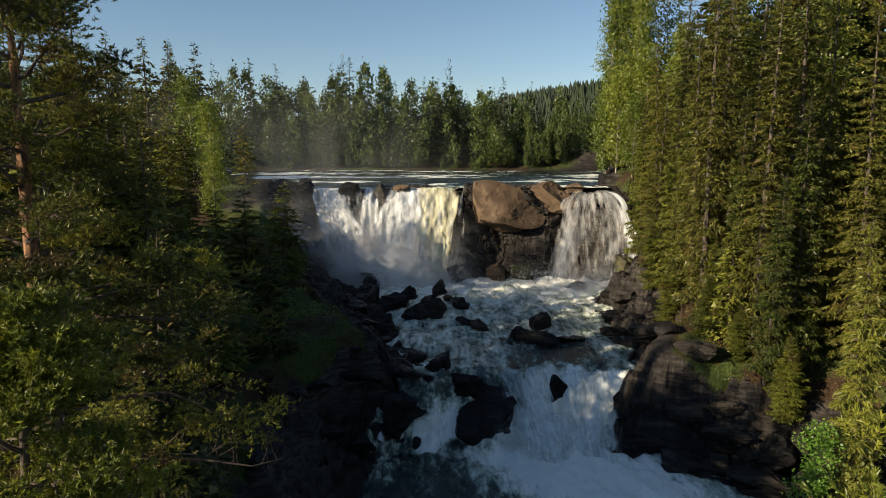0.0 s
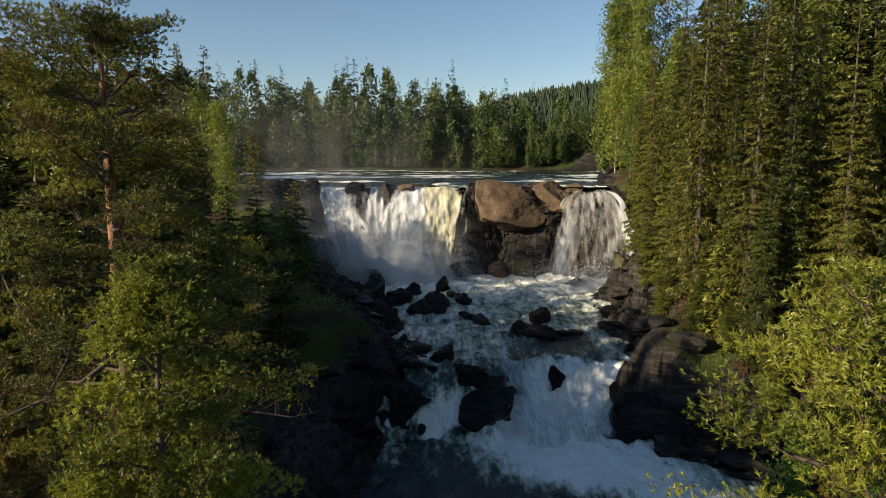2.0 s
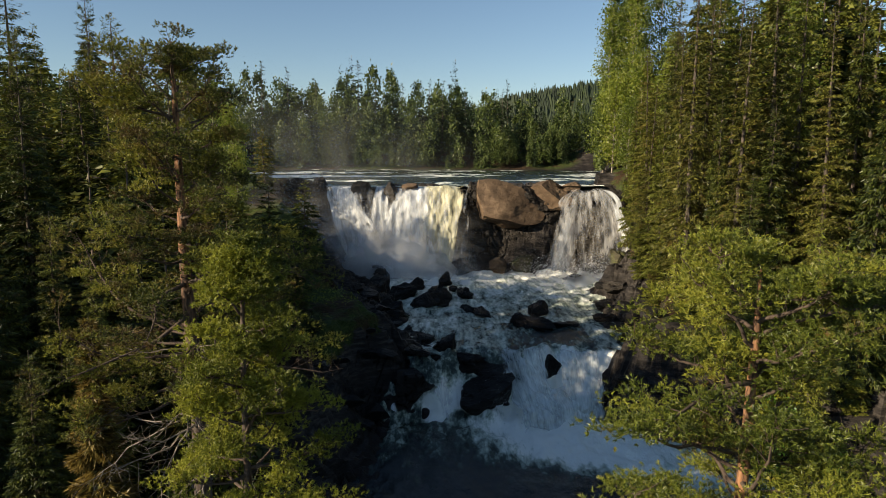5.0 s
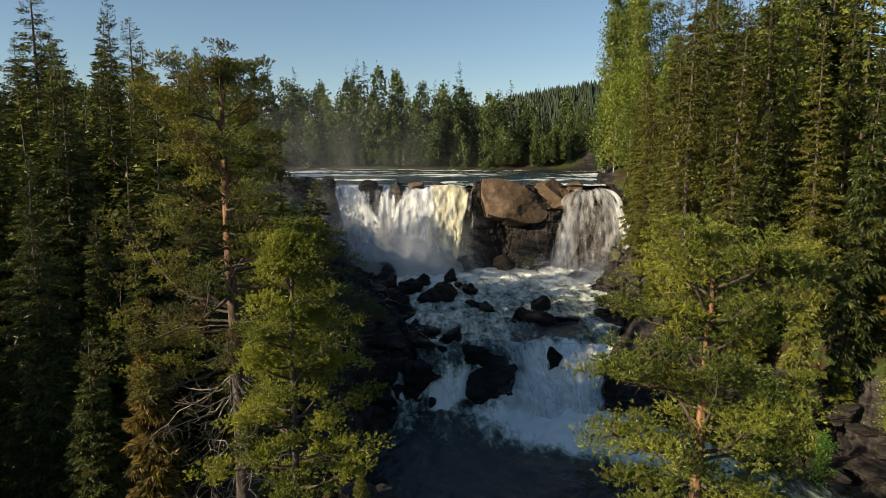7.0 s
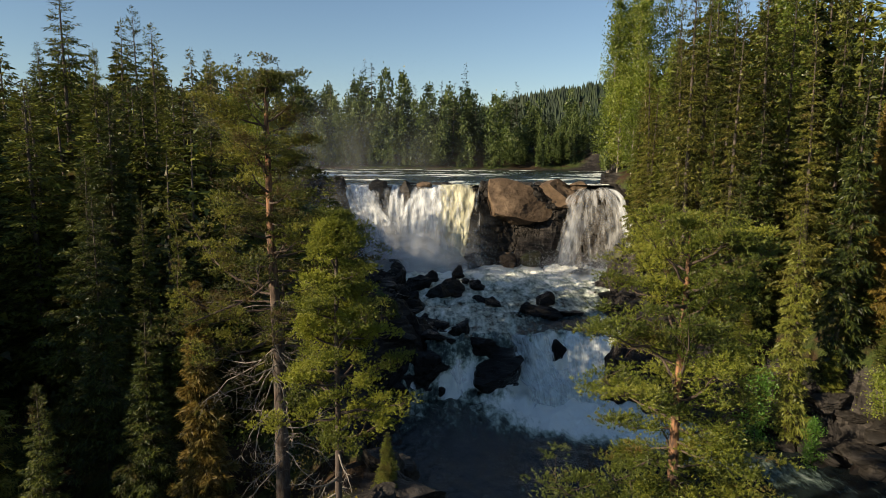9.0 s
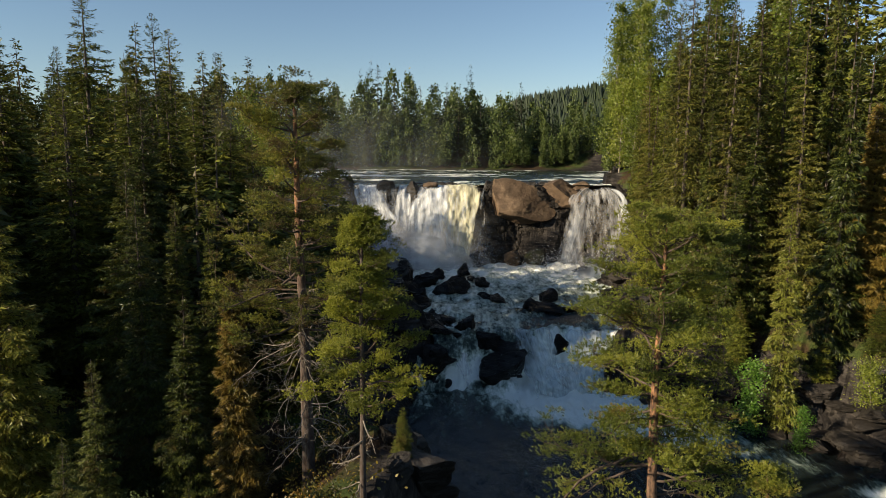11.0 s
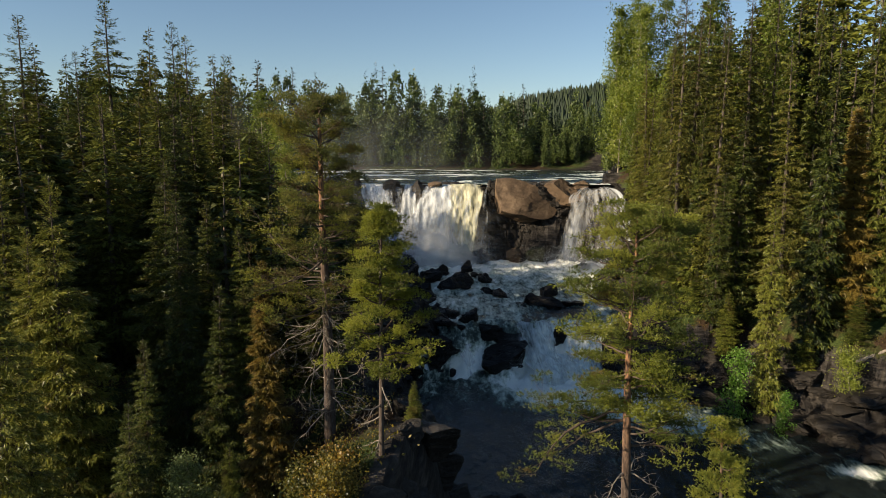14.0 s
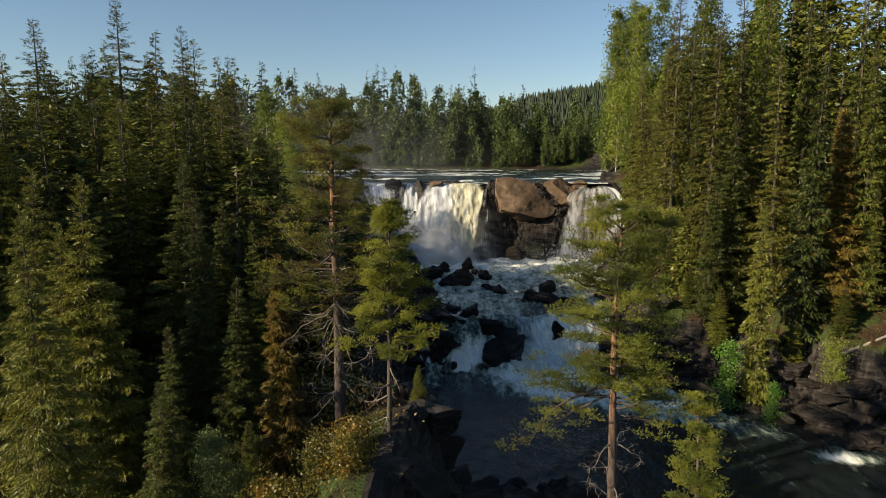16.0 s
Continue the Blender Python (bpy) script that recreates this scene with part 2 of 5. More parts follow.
def falls_material(name, veil, tint, soft=0.2, lace=0.28, run=0.16):
    """Falling water: white, streaked downwards; veil: how much of the sheet is open."""
    m, n, l, b = material(name)
    n.remove(b)
    u = n.new("ShaderNodeAttribute")
    u.attribute_name = "flow"
    s1 = noise_node(n, l, 1.0, 5, 0.62, u.outputs["Vector"], (0.9, run, 1))
    s2 = noise_node(n, l, 1.0, 5, 0.7, u.outputs["Vector"], (5.5, 0.9, 1))
    s = maths(n, l, "ADD", maths(n, l, "MULTIPLY", s1, 1.0 - lace), maths(n, l, "MULTIPLY", s2, lace))
    col = ramp(n, l, s, [(0.34, tuple(0.84 * c for c in tint)), (0.52, tint), (0.7, (0.9, 0.9, 0.88))])
    d, t, mx, tr, mx2 = (n.new("ShaderNodeBsdfDiffuse"), n.new("ShaderNodeBsdfTranslucent"), n.new("ShaderNodeMixShader"), n.new("ShaderNodeBsdfTransparent"), n.new("ShaderNodeMixShader"))
    l.new(col, d.inputs[0])
    l.new(col, t.inputs[0])
    mx.inputs[0].default_value = 0.3
    l.new(d.outputs[0], mx.inputs[1])
    l.new(t.outputs[0], mx.inputs[2])
    open_ = maths(n, l, "ADD", s, attr(n, "edge"))
    o = ramp(n, l, open_, [(0.30 + 0.25 * veil, (1, 1, 1)), (0.30 + soft + 0.25 * veil, (0, 0, 0))])
    l.new(o, mx2.inputs[0])
    l.new(mx.outputs[0], mx2.inputs[1])
    l.new(tr.outputs[0], mx2.inputs[2])
    l.new(mx2.outputs[0], n["Material Output"].inputs[0])
    return m


def mist_material():
    """Thin drifting mist: mostly open, soft-edged, thickest where 'edge' is high."""
    m, n, l, b = material("mist")
    n.remove(b)
    p = place(n)
    puff = noise_node(n, l, 0.16, 4, 0.5, p)
    d, t, mx, tr, mx2 = (n.new("ShaderNodeBsdfDiffuse"), n.new("ShaderNodeBsdfTranslucent"), n.new("ShaderNodeMixShader"), n.new("ShaderNodeBsdfTransparent"), n.new("ShaderNodeMixShader"))
    for s in (d, t):
        s.inputs[0].default_value = (0.86, 0.88, 0.9, 1)
    mx.inputs[0].default_value = 0.45
    l.new(d.outputs[0], mx.inputs[1])
    l.new(t.outputs[0], mx.inputs[2])
    fac = maths(n, l, "MULTIPLY", attr(n, "edge"), ramp(n, l, puff, [(0.25, (0.5, 0.5, 0.5)), (0.7, (1, 1, 1))]))
    l.new(fac, mx2.inputs[0])
    l.new(tr.outputs[0], mx2.inputs[1])
    l.new(mx.outputs[0], mx2.inputs[2])
    l.new(mx2.outputs[0], n["Material Output"].inputs[0])
    return m


MIST = mist_material()
GROUND = ground_material()
WATER = water_material()
FALLS = falls_material("falls_white", -0.1, (0.86, 0.88, 0.88), 0.24, 0.14)
BOIL = falls_material("boiling_white_water", 0.05, (0.84, 0.88, 0.86), 0.30, 0.35, 0.5)
VEIL = falls_material("falls_veil", 0.62, (0.86, 0.87, 0.86), 0.34, 0.32)
# Falling water with a yellower tint, used on one chute of the main falls.
YELLOWISH = falls_material("falls_yellowish", -0.1, (0.88, 0.83, 0.56), 0.24, 0.12)
THIN = falls_material("falls_thin", 0.25, (0.84, 0.82, 0.78), 0.34, 0.32)
ROCK_WET = rock_material("wet_rock", (0.006, 0.0055, 0.005), (0.018, 0.016, 0.0145), (0.055, 0.049, 0.043), 0.35)
ROCK_DARK = rock_material("dark_rock", (0.015, 0.013, 0.011), (0.042, 0.036, 0.03), (0.11, 0.095, 0.08), 0.5)
ROCK_BROWN = rock_material("brown_rock", (0.06, 0.042, 0.028), (0.17, 0.115, 0.072), (0.34, 0.24, 0.15), 0.8, bed=0.7)
ROCK_MOSS = rock_material("mossy_rock", (0.03, 0.028, 0.02), (0.09, 0.08, 0.05), (0.17, 0.15, 0.09), 0.8, 0.9)
PINE_BARK = bark_material("pine_bark", (0.10, 0.08, 0.065), (0.34, 0.17, 0.08), (0.05, 0.03, 0.02), (11.0, 16.0))
SPRUCE_BARK = bark_material("spruce_bark", (0.13, 0.10, 0.08), (0.13, 0.1, 0.08), (0.05, 0.04, 0.03))
BIRCH_BARK = bark_material("birch_bark", (0.48, 0.42, 0.34), (0.5, 0.45, 0.4), (0.08, 0.06, 0.05))
TWIG_BARK = bark_material("twig_bark", (0.055, 0.040, 0.026), (0.055, 0.040, 0.026), (0.025, 0.018, 0.012))
LIMB_BARK = bark_material("limb_bark", (0.11, 0.078, 0.055), (0.11, 0.078, 0.055), (0.06, 0.04, 0.03))
DEAD_WOOD = bark_material("dead_wood", (0.30, 0.25, 0.20), (0.3, 0.26, 0.22), (0.12, 0.10, 0.08))
OLD_PINE = foliage_material("old_pine_needles", (0.026, 0.036, 0.007), (0.13, 0.145, 0.020), (0.30, 0.285, 0.036), 0.24, (0.13, 0.075, 0.03), 0.42)
PINE_GREEN = foliage_material("pine_needles", (0.055, 0.075, 0.010), (0.14, 0.165, 0.02), (0.28, 0.285, 0.036), 0.24, (0.16, 0.09, 0.025), 0.12)
YOUNG_PINE = foliage_material("young_pine_needles", (0.07, 0.085, 0.010), (0.19, 0.21, 0.022), (0.33, 0.335, 0.036), 0.28)
SPRUCE_GREEN = foliage_material("spruce_needles", (0.022, 0.034, 0.007), (0.086, 0.102, 0.016), (0.19, 0.195, 0.03), 0.15, (0.10, 0.07, 0.022), 0.25)
# Brighter copy of the olive needles: sunlight on the near-left spruces, as colour.
SPRUCE_SUNLIT = foliage_material("sunlit_spruce_needles", (0.045, 0.056, 0.009), (0.135, 0.146, 0.02), (0.25, 0.238, 0.04), 0.2, (0.13, 0.075, 0.025), 0.2)
SPRUCE_OLIVE = foliage_material("olive_spruce_needles", (0.03, 0.038, 0.007), (0.085, 0.088, 0.014), (0.18, 0.168, 0.03), 0.15, (0.13, 0.075, 0.025), 0.2)
SPRUCE_DEAD = foliage_material("dying_spruce_needles", (0.08, 0.055, 0.012), (0.17, 0.115, 0.022), (0.25, 0.18, 0.04), 0.25, (0.10, 0.10, 0.02), 0.3)
LEAF_GREEN = foliage_material("birch_leaves", (0.065, 0.095, 0.012), (0.155, 0.20, 0.022), (0.26, 0.295, 0.038), 0.45)
LEAF_PALE = foliage_material("pale_birch_leaves", (0.09, 0.12, 0.035), (0.17, 0.21, 0.07), (0.26, 0.30, 0.11), 0.4)
LEAF_BRIGHT = foliage_material("fresh_leaves", (0.06, 0.14, 0.015), (0.12, 0.25, 0.025), (0.2, 0.34, 0.05), 0.5)
SHRUB_GOLD = foliage_material("golden_shrub_leaves", (0.035, 0.045, 0.009), (0.095, 0.092, 0.016), (0.24, 0.18, 0.025), 0.4, (0.3, 0.14, 0.02), 0.3)
FAR_GREEN = foliage_material("far_wood_leaves", (0.035, 0.058, 0.014), (0.062, 0.09, 0.020), (0.115, 0.145, 0.030), 0.2)
FAR_SPRUCE = foliage_material("far_spruce_needles", (0.015, 0.028, 0.010), (0.032, 0.05, 0.014), (0.06, 0.08, 0.02), 0.2)

# ---- the lie of the land ----
# The gorge below the falls and the river above them, as outlines in plan.
GORGE = np.array([(-15, 98.5), (-12.5, 92), (-10, 85), (-7.6, 76), (-5.6, 68), (-3.2, 62), (-2.3, 56), (-2.6, 53.6), (-5.8, 52.4), (-6.6, 47), (-5.8, 40), (-4, 31), (-2.5, 26.5),
                  (6.8, 25), (14, 21), (28, 15), (50, 8), (95, -6), (110, 6), (62, 21), (44, 27.5), (36, 31.5), (31, 37), (25.5, 44.5), (19, 49.5),
                  (15.3, 52), (15.8, 57), (17, 60), (19.8, 67), (19.2, 74), (20.9, 86), (26, 93), (27.5, 98.5)], float)
UPPER = np.array([(-33, 102), (-37, 110), (-48, 135), (-75, 160), (-200, 186), (-200, 196), (-80, 190), (-20, 189), (30, 190), (60, 200), (260, 240),
                  (260, 205), (90, 172), (46, 150), (31, 126), (27, 112), (25.5, 102)], float)


def inside_distance(poly, x, y):
    """Signed distance to an outline: plus inside, minus outside."""
    x, y = np.asarray(x, float), np.asarray(y, float)
    best, odd = np.full(x.shape, 1e9), np.zeros(x.shape, bool)
    for (ax, ay), (bx, by) in zip(poly, np.roll(poly, -1, 0)):
        dx, dy = bx - ax, by - ay
        t = np.clip(((x - ax) * dx + (y - ay) * dy) / (dx * dx + dy * dy), 0, 1)
        best = np.minimum(best, np.hypot(x - ax - t * dx, y - ay - t * dy))
        cross = ((ay > y) != (by > y)) & (x < (bx - ax) * (y - ay) / (by - ay + 1e-12) + ax)
        odd ^= cross
    return np.where(odd, best, -best)


def step_line(x):
    """Where the lower cascade breaks, across the gorge."""
    return 57.0 + 0.9 * np.sin(x * 0.55 + 1.0) + 0.5 * np.sin(x * 1.3) - 1.9 * smooth(4.5, 1.5, x)


def level(x, y):
    """The river's surface in the gorge."""
    run = np.interp(y, [25, 60, 78, 97, 104], [0, 0, 0.5, 1.3, 1.5])
    c = step_line(x)
    return 5.0 + 4.7 * smooth(c - 3.4, c + 2.6, y) + run


LEFT_H = ([-60, 5, 15, 30, 50, 62, 75, 88, 98, 110], [18.5, 18.2, 16.4, 14.0, 14.0, 15.5, 18.5, 22.5, 26.0, 27.2])
RIGHT_H = ([10, 30, 40, 55, 70, 85, 97, 110], [8.5, 8.5, 9.6, 13.2, 16, 20, 26.5, 27.2])


def land(x, y):
    """Ground height, with how far plants cover it and how wet it is."""
    x, y = np.asarray(x, float), np.asarray(y, float)
    wob = 1.6 * fbm(x * 0.13, y * 0.13, 2.0, 4)
    d = -inside_distance(GORGE, x, y) + 0.7 * wob
    zw = level(x, y)
    near = smooth(-4.2, -1.6, x + 0.35 * wob)
    right = smooth(-3, 3, y - (35 - 0.44 * (x - 15))) * smooth(6, 10, x)
    H = np.interp(y, *LEFT_H)
    H = H - (6.2 * smooth(20, 12, y)) * (1 - np.exp(-((x + 5.2) / 4.6) ** 2)) * (x < -5.2)
    H = H + (8.8 - H) * near
    H = H + (np.interp(y, *RIGHT_H) + 0.36 * np.clip(x - 29, 0, 60) - H) * right
    H = H + 0.06 * np.clip(-x - 30, 0, 120) * (1 - right)
    W = 10 + 4 * smooth(60, 90, y) * (1 - right) + 2.5 * right * smooth(58, 46, y) - 2.0 * right - 2.5 * near * (1 - right)
    W = W - 5.5 * right * np.exp(-((y - 56) / 6.5) ** 2) - 4.0 * (1 - right) * (1 - near) * np.exp(-((y - 56) / 8) ** 2)
    t = np.clip(d / W, 0, 1)
    rise = 0.55 * t + 0.45 * t * t * (3 - 2 * t)
    z = zw - 0.25 + (H - zw) * rise
    rocky = smooth(-0.3, 0.4, d) * (1 - smooth(0.8, 1.0, t))
    wx, wy = x + 0.5 * wob, y + 0.6 * fbm(x * 0.3, y * 0.3, 7.0, 3)
    c1, e1 = cells(wx, wy * 1.5, 4.2, 3)
    c2, e2 = cells(wx + 0.4 * wob, wy * 1.4, 1.7, 4)
    slab = 2.3 * (c1 - 0.5) + 0.75 * (c2 - 0.5) - 0.5 * (1 - smooth(0, 0.10, e1)) - 0.22 * (1 - smooth(0, 0.12, e2))
    z = z + slab * rocky * smooth(0, 1.5, d + 0.6)
    z = z + (0.35 * fbm(x * 0.5, y * 0.5, 4.0, 4)) * (0.6 + 0.4 * rocky) * smooth(-0.5, 1, d)
    q = z / 0.95 + 0.9 * fbm(x * 0.16, y * 0.16, 11.0, 3)
    ledge = (np.floor(q) + smooth(0.62, 0.98, q - np.floor(q)) - q) * 0.95
    z = z + 0.85 * ledge * rocky * smooth(0.2, 1.2, d)
    z = np.where(d < 0, zw - 0.25 - 1.2 * smooth(0, 2.5, -d), z)
    # the step of the falls
    fl = 106.0 + 0.9 * vnoise(x * 0.35, 3.0) + 0.5 * vnoise(x * 1.1, 8.0) + 0.02 * np.clip(-x - 20, 0, 60) ** 2
    du = -inside_distance(UPPER, x, y)
    up = 26.9 + 0.02 * np.clip(np.abs(x) - 40, 0, 200) + 0.5 * fbm(x * 0.2, y * 0.2, 1.0, 3) + 0.24 * np.clip(y - 192, 0, 60) + 0.3 * np.clip(x - 31, 0, 60) * (1 - smooth(104, 140, y))
    upper = np.where(du < 0, 24.3, 24.7 + (up - 24.7) * smooth(0, 5, du))
    k = smooth(0, 1, np.clip((y - fl + 3.2) / 3.6, 0, 1) + 0.10 * fbm(x * 0.7, y * 0.7, 6.0, 3))
    k = k * smooth(-70, -40, x) + smooth(92, 112, y) * (1 - smooth(-70, -40, x))
    z = z + (np.maximum(upper, z * (du > 0)) - z) * k
    # far hill and the woods behind everything
    hill = 84 * np.exp(-((x - 330) / 360) ** 2 - ((y - 1050) / 330) ** 2) + 40 * smooth(500, 2200, np.hypot(x, y)) * (1 + 0.4 * vnoise(x / 500, y / 500))
    z = z + hill * smooth(230, 420, np.hypot(x, y - 60))
    veg = smooth(0.55, 0.95, t) * (1 - k) + k * smooth(1, 5, du)
    grass = np.exp(-((x + 24) / 8) ** 2 - ((y - 80) / 12) ** 2)
    veg = veg * (1 - right * (1 - k) * (1 - smooth(3, 5.5, d)))
    veg = veg * (1 - smooth(-5.4, -4.4, x) * (y < 27) * (1 - right))
    veg = np.maximum(veg, grass)
    veg = np.where(d < 0.5, 0, veg) * (1 - k) + veg * k
    wet = (1 - smooth(0, 5, d)) * (1 - k) + k * (1 - smooth(0, 2, du))
    return z, veg, wet


def ground_z(x, y):
    return float(land(np.array([float(x)]), np.array([float(y)]))[0][0])


def axis(lo, hi, fine, reach, n):
    mid = np.arange(lo, hi + fine / 2, fine)
    out = np.geomspace(fine, reach, n)
    return np.concatenate([(lo - out)[::-1], mid, hi + out])


gx, gy = axis(-40, 50, 0.38, 2600, 40), axis(-6, 110, 0.38, 2600, 40)
GX, GY = np.meshgrid(gx, gy)
GZ, GV, GW = land(GX.ravel(), GY.ravel())
ground = new("ground", mesh_np("ground", np.stack([GX.ravel(), GY.ravel(), GZ], 1), grid_faces(len(gx), len(gy)), GROUND, False, {"veg": GV, "wet": GW}))
tagged(ground, "dark ledged rock banks with moss, grass and needle litter", "ground", kind="structure")


# ---- water ----
BOULDERS = [  # x, y, length, depth, height: rocks standing in the mid rapids
    (-6.6, 82.0, 4.4, 4.0, 3.4), (-2.6, 78.0, 6.4, 4.0, 3.0), (-7.4, 70.5, 6.2, 4.5, 3.4), (-0.6, 90.0, 4.0, 3.0, 2.6), (2.5, 82.5, 4.2, 3.0, 2.4),
    (3.4, 74.0, 6.2, 2.8, 1.7), (11.3, 74.0, 3.6, 3.0, 2.5), (9.4, 68.5, 6.4, 3.0, 2.3), (14.2, 68.3, 4.0, 2.2, 1.3), (-11.0, 90.0, 3.4, 3.0, 2.8),
    (-4.8, 66.4, 1.3, 1.1, 1.0), (-3.0, 61.8, 1.4, 1.2, 1.3), (-0.6, 59.6, 4.0, 3.0, 2.2), (2.6, 57.2, 2.4, 1.8, 1.2), (-2.0, 84.5, 2.4, 2.0, 1.6),
    (-9.4, 76.0, 4.6, 3.6, 3.0), (-4.6, 86.5, 3.0, 2.6, 2.4), (-9.6, 84.0, 3.6, 3.0, 3.0), (0.6, 86.0, 2.0, 1.6, 1.2)]


def near_rocks(x, y, size):
    out = 0
    for bx, by, ln, dp, _ in BOULDERS:
        out = np.maximum(out, np.exp(-(((x - bx) / (ln * size)) ** 2 + ((y - by + 1.0) / (dp * size)) ** 2)))
    return out


def water_sheet(name, label, x0, x1, y0, y1, step, height, foam, keep):
    xs, ys = np.arange(x0, x1 + step, step), np.arange(y0, y1 + step, step)
    X, Y = np.meshgrid(xs, ys)
    X, Y = X.ravel(), Y.ravel()
    fo = foam(X, Y)
    Z = height(X, Y, fo)
    F = grid_faces(len(xs), len(ys))
    ok = keep(X, Y)
    F = F[ok[F].any(1)]
    used = np.unique(F)
    back = np.zeros(len(X), int)
    back[used] = np.arange(len(used))
    ob = new(name, mesh_np(name, np.stack([X, Y, Z], 1)[used], back[F], WATER, True, {"foam": fo[used]}))
    return tagged(ob, label, "river", kind="structure")


def gorge_foam(x, y):
    c = step_line(x)
    mid = 0.60 + 0.22 * smooth(75, 96, y)
    f = mid * smooth(c + 1.0, c + 4.0, y)
    f = np.maximum(f, 1.08 * smooth(c - 6.0, c - 2.0, y) * (1 - smooth(c + 0.5, c + 4.5, y)) * smooth(6, 9, x + 0 * y))
    f = np.maximum(f, 1.02 * smooth(c - 4.0, c - 2.5, y) * (1 - smooth(c - 1.0, c + 1.0, y)) * (1 - smooth(2.2, 3.4, x)) * smooth(-3.4, -2.2, x))
    # the tongue of white water that runs out of the lower cascade and turns along the bank
    axis_x = np.interp(y, [28, 33, 38, 44, 50, 54], [40, 31, 22.0, 14.0, 10.8, 10.8])
    tongue = np.exp(-((x - axis_x) / np.interp(y, [28, 36, 44, 50, 54], [3.0, 5.5, 11.0, 11.0, 9.0])) ** 2) * np.interp(y, [26, 34, 39, 44, 50, 54], [0.2, 0.32, 0.62, 1.08, 1.2, 1.2])
    f = np.maximum(f, tongue * (y < c - 1))
    f = np.maximum(f, 0.75 * np.exp(-((x - 2.0) / 4.5) ** 2 - ((y - 51.5) / 1.7) ** 2))
    f = np.maximum(f, 0.62 * np.exp(-((x + 4.8) / 2.2) ** 2 - ((y - 49.8) / 2.4) ** 2))
    f = np.maximum(f, 0.95 * np.exp(-((x - 31.5) / 2.6) ** 2 - ((y - 31.0) / 1.6) ** 2))
    f = np.maximum(f, 0.13 + 0.34 * smooth(38, 53, y) + 0.0 * x)
    f = np.maximum(f, 1.0 * smooth(92, 96.5, y))
    f = np.maximum(f, 0.62 * near_rocks(x, y - 0.6, 0.75) * (y > c))
    f = np.where((x > 6.5) & (x < 16) & (y > c + 3.5) & (y < 70), f * (0.72 - 0.3 * np.exp(-((x - 12) / 3.5) ** 2 - ((y - 65) / 3.5) ** 2)), f)
    return f


def gorge_height(x, y, f):
    rough = 0.12 + 0.42 * f
    c = step_line(x)
    brk = smooth(c - 6, c - 2, y) * (1 - smooth(c + 2, c + 5, y))
    rough = rough + 0.5 * brk * f
    return level(x, y) + brk * (0.55 * vnoise(x * 0.7, y * 0.14, 6.0) + 0.3 * vnoise(x * 1.7, y * 0.25, 16.0)) + rough * (0.7 * fbm(x * 0.45, y * 0.3, 0, 4) + 0.35 * fbm(x * 1.3, y * 0.9, 5.0, 3))


water_sheet("river_gorge", "dark teal river broken into white rapids below the falls", -16, 66, 6, 101, 0.30, gorge_height, gorge_foam,
            lambda x, y: inside_distance(GORGE, x, y) > -1.6)


def upper_foam(x, y):
    lines = vnoise(x * 0.05, y * 0.24, 3.0) + 0.5 * vnoise(x * 0.12, y * 0.5, 8.0)
    return 0.22 + 0.62 * smooth(0.0, 0.8, lines + 0.5 * vnoise(x * 0.4, y * 0.5, 11.0)) + 0.35 * np.exp(-((y - 103.5) / 3) ** 2)


water_sheet("river_above", "dark river with white riffles above the falls", -200, 262, 102.9, 242, 1.1,
            lambda x, y, f: 25.05 + 0.011 * (y - 102) + (0.1 + 0.35 * f) * 0.5 * fbm(x * 0.25, y * 0.4, 2.0, 4), upper_foam,
            lambda x, y: inside_distance(UPPER, x, y) > -0.6)


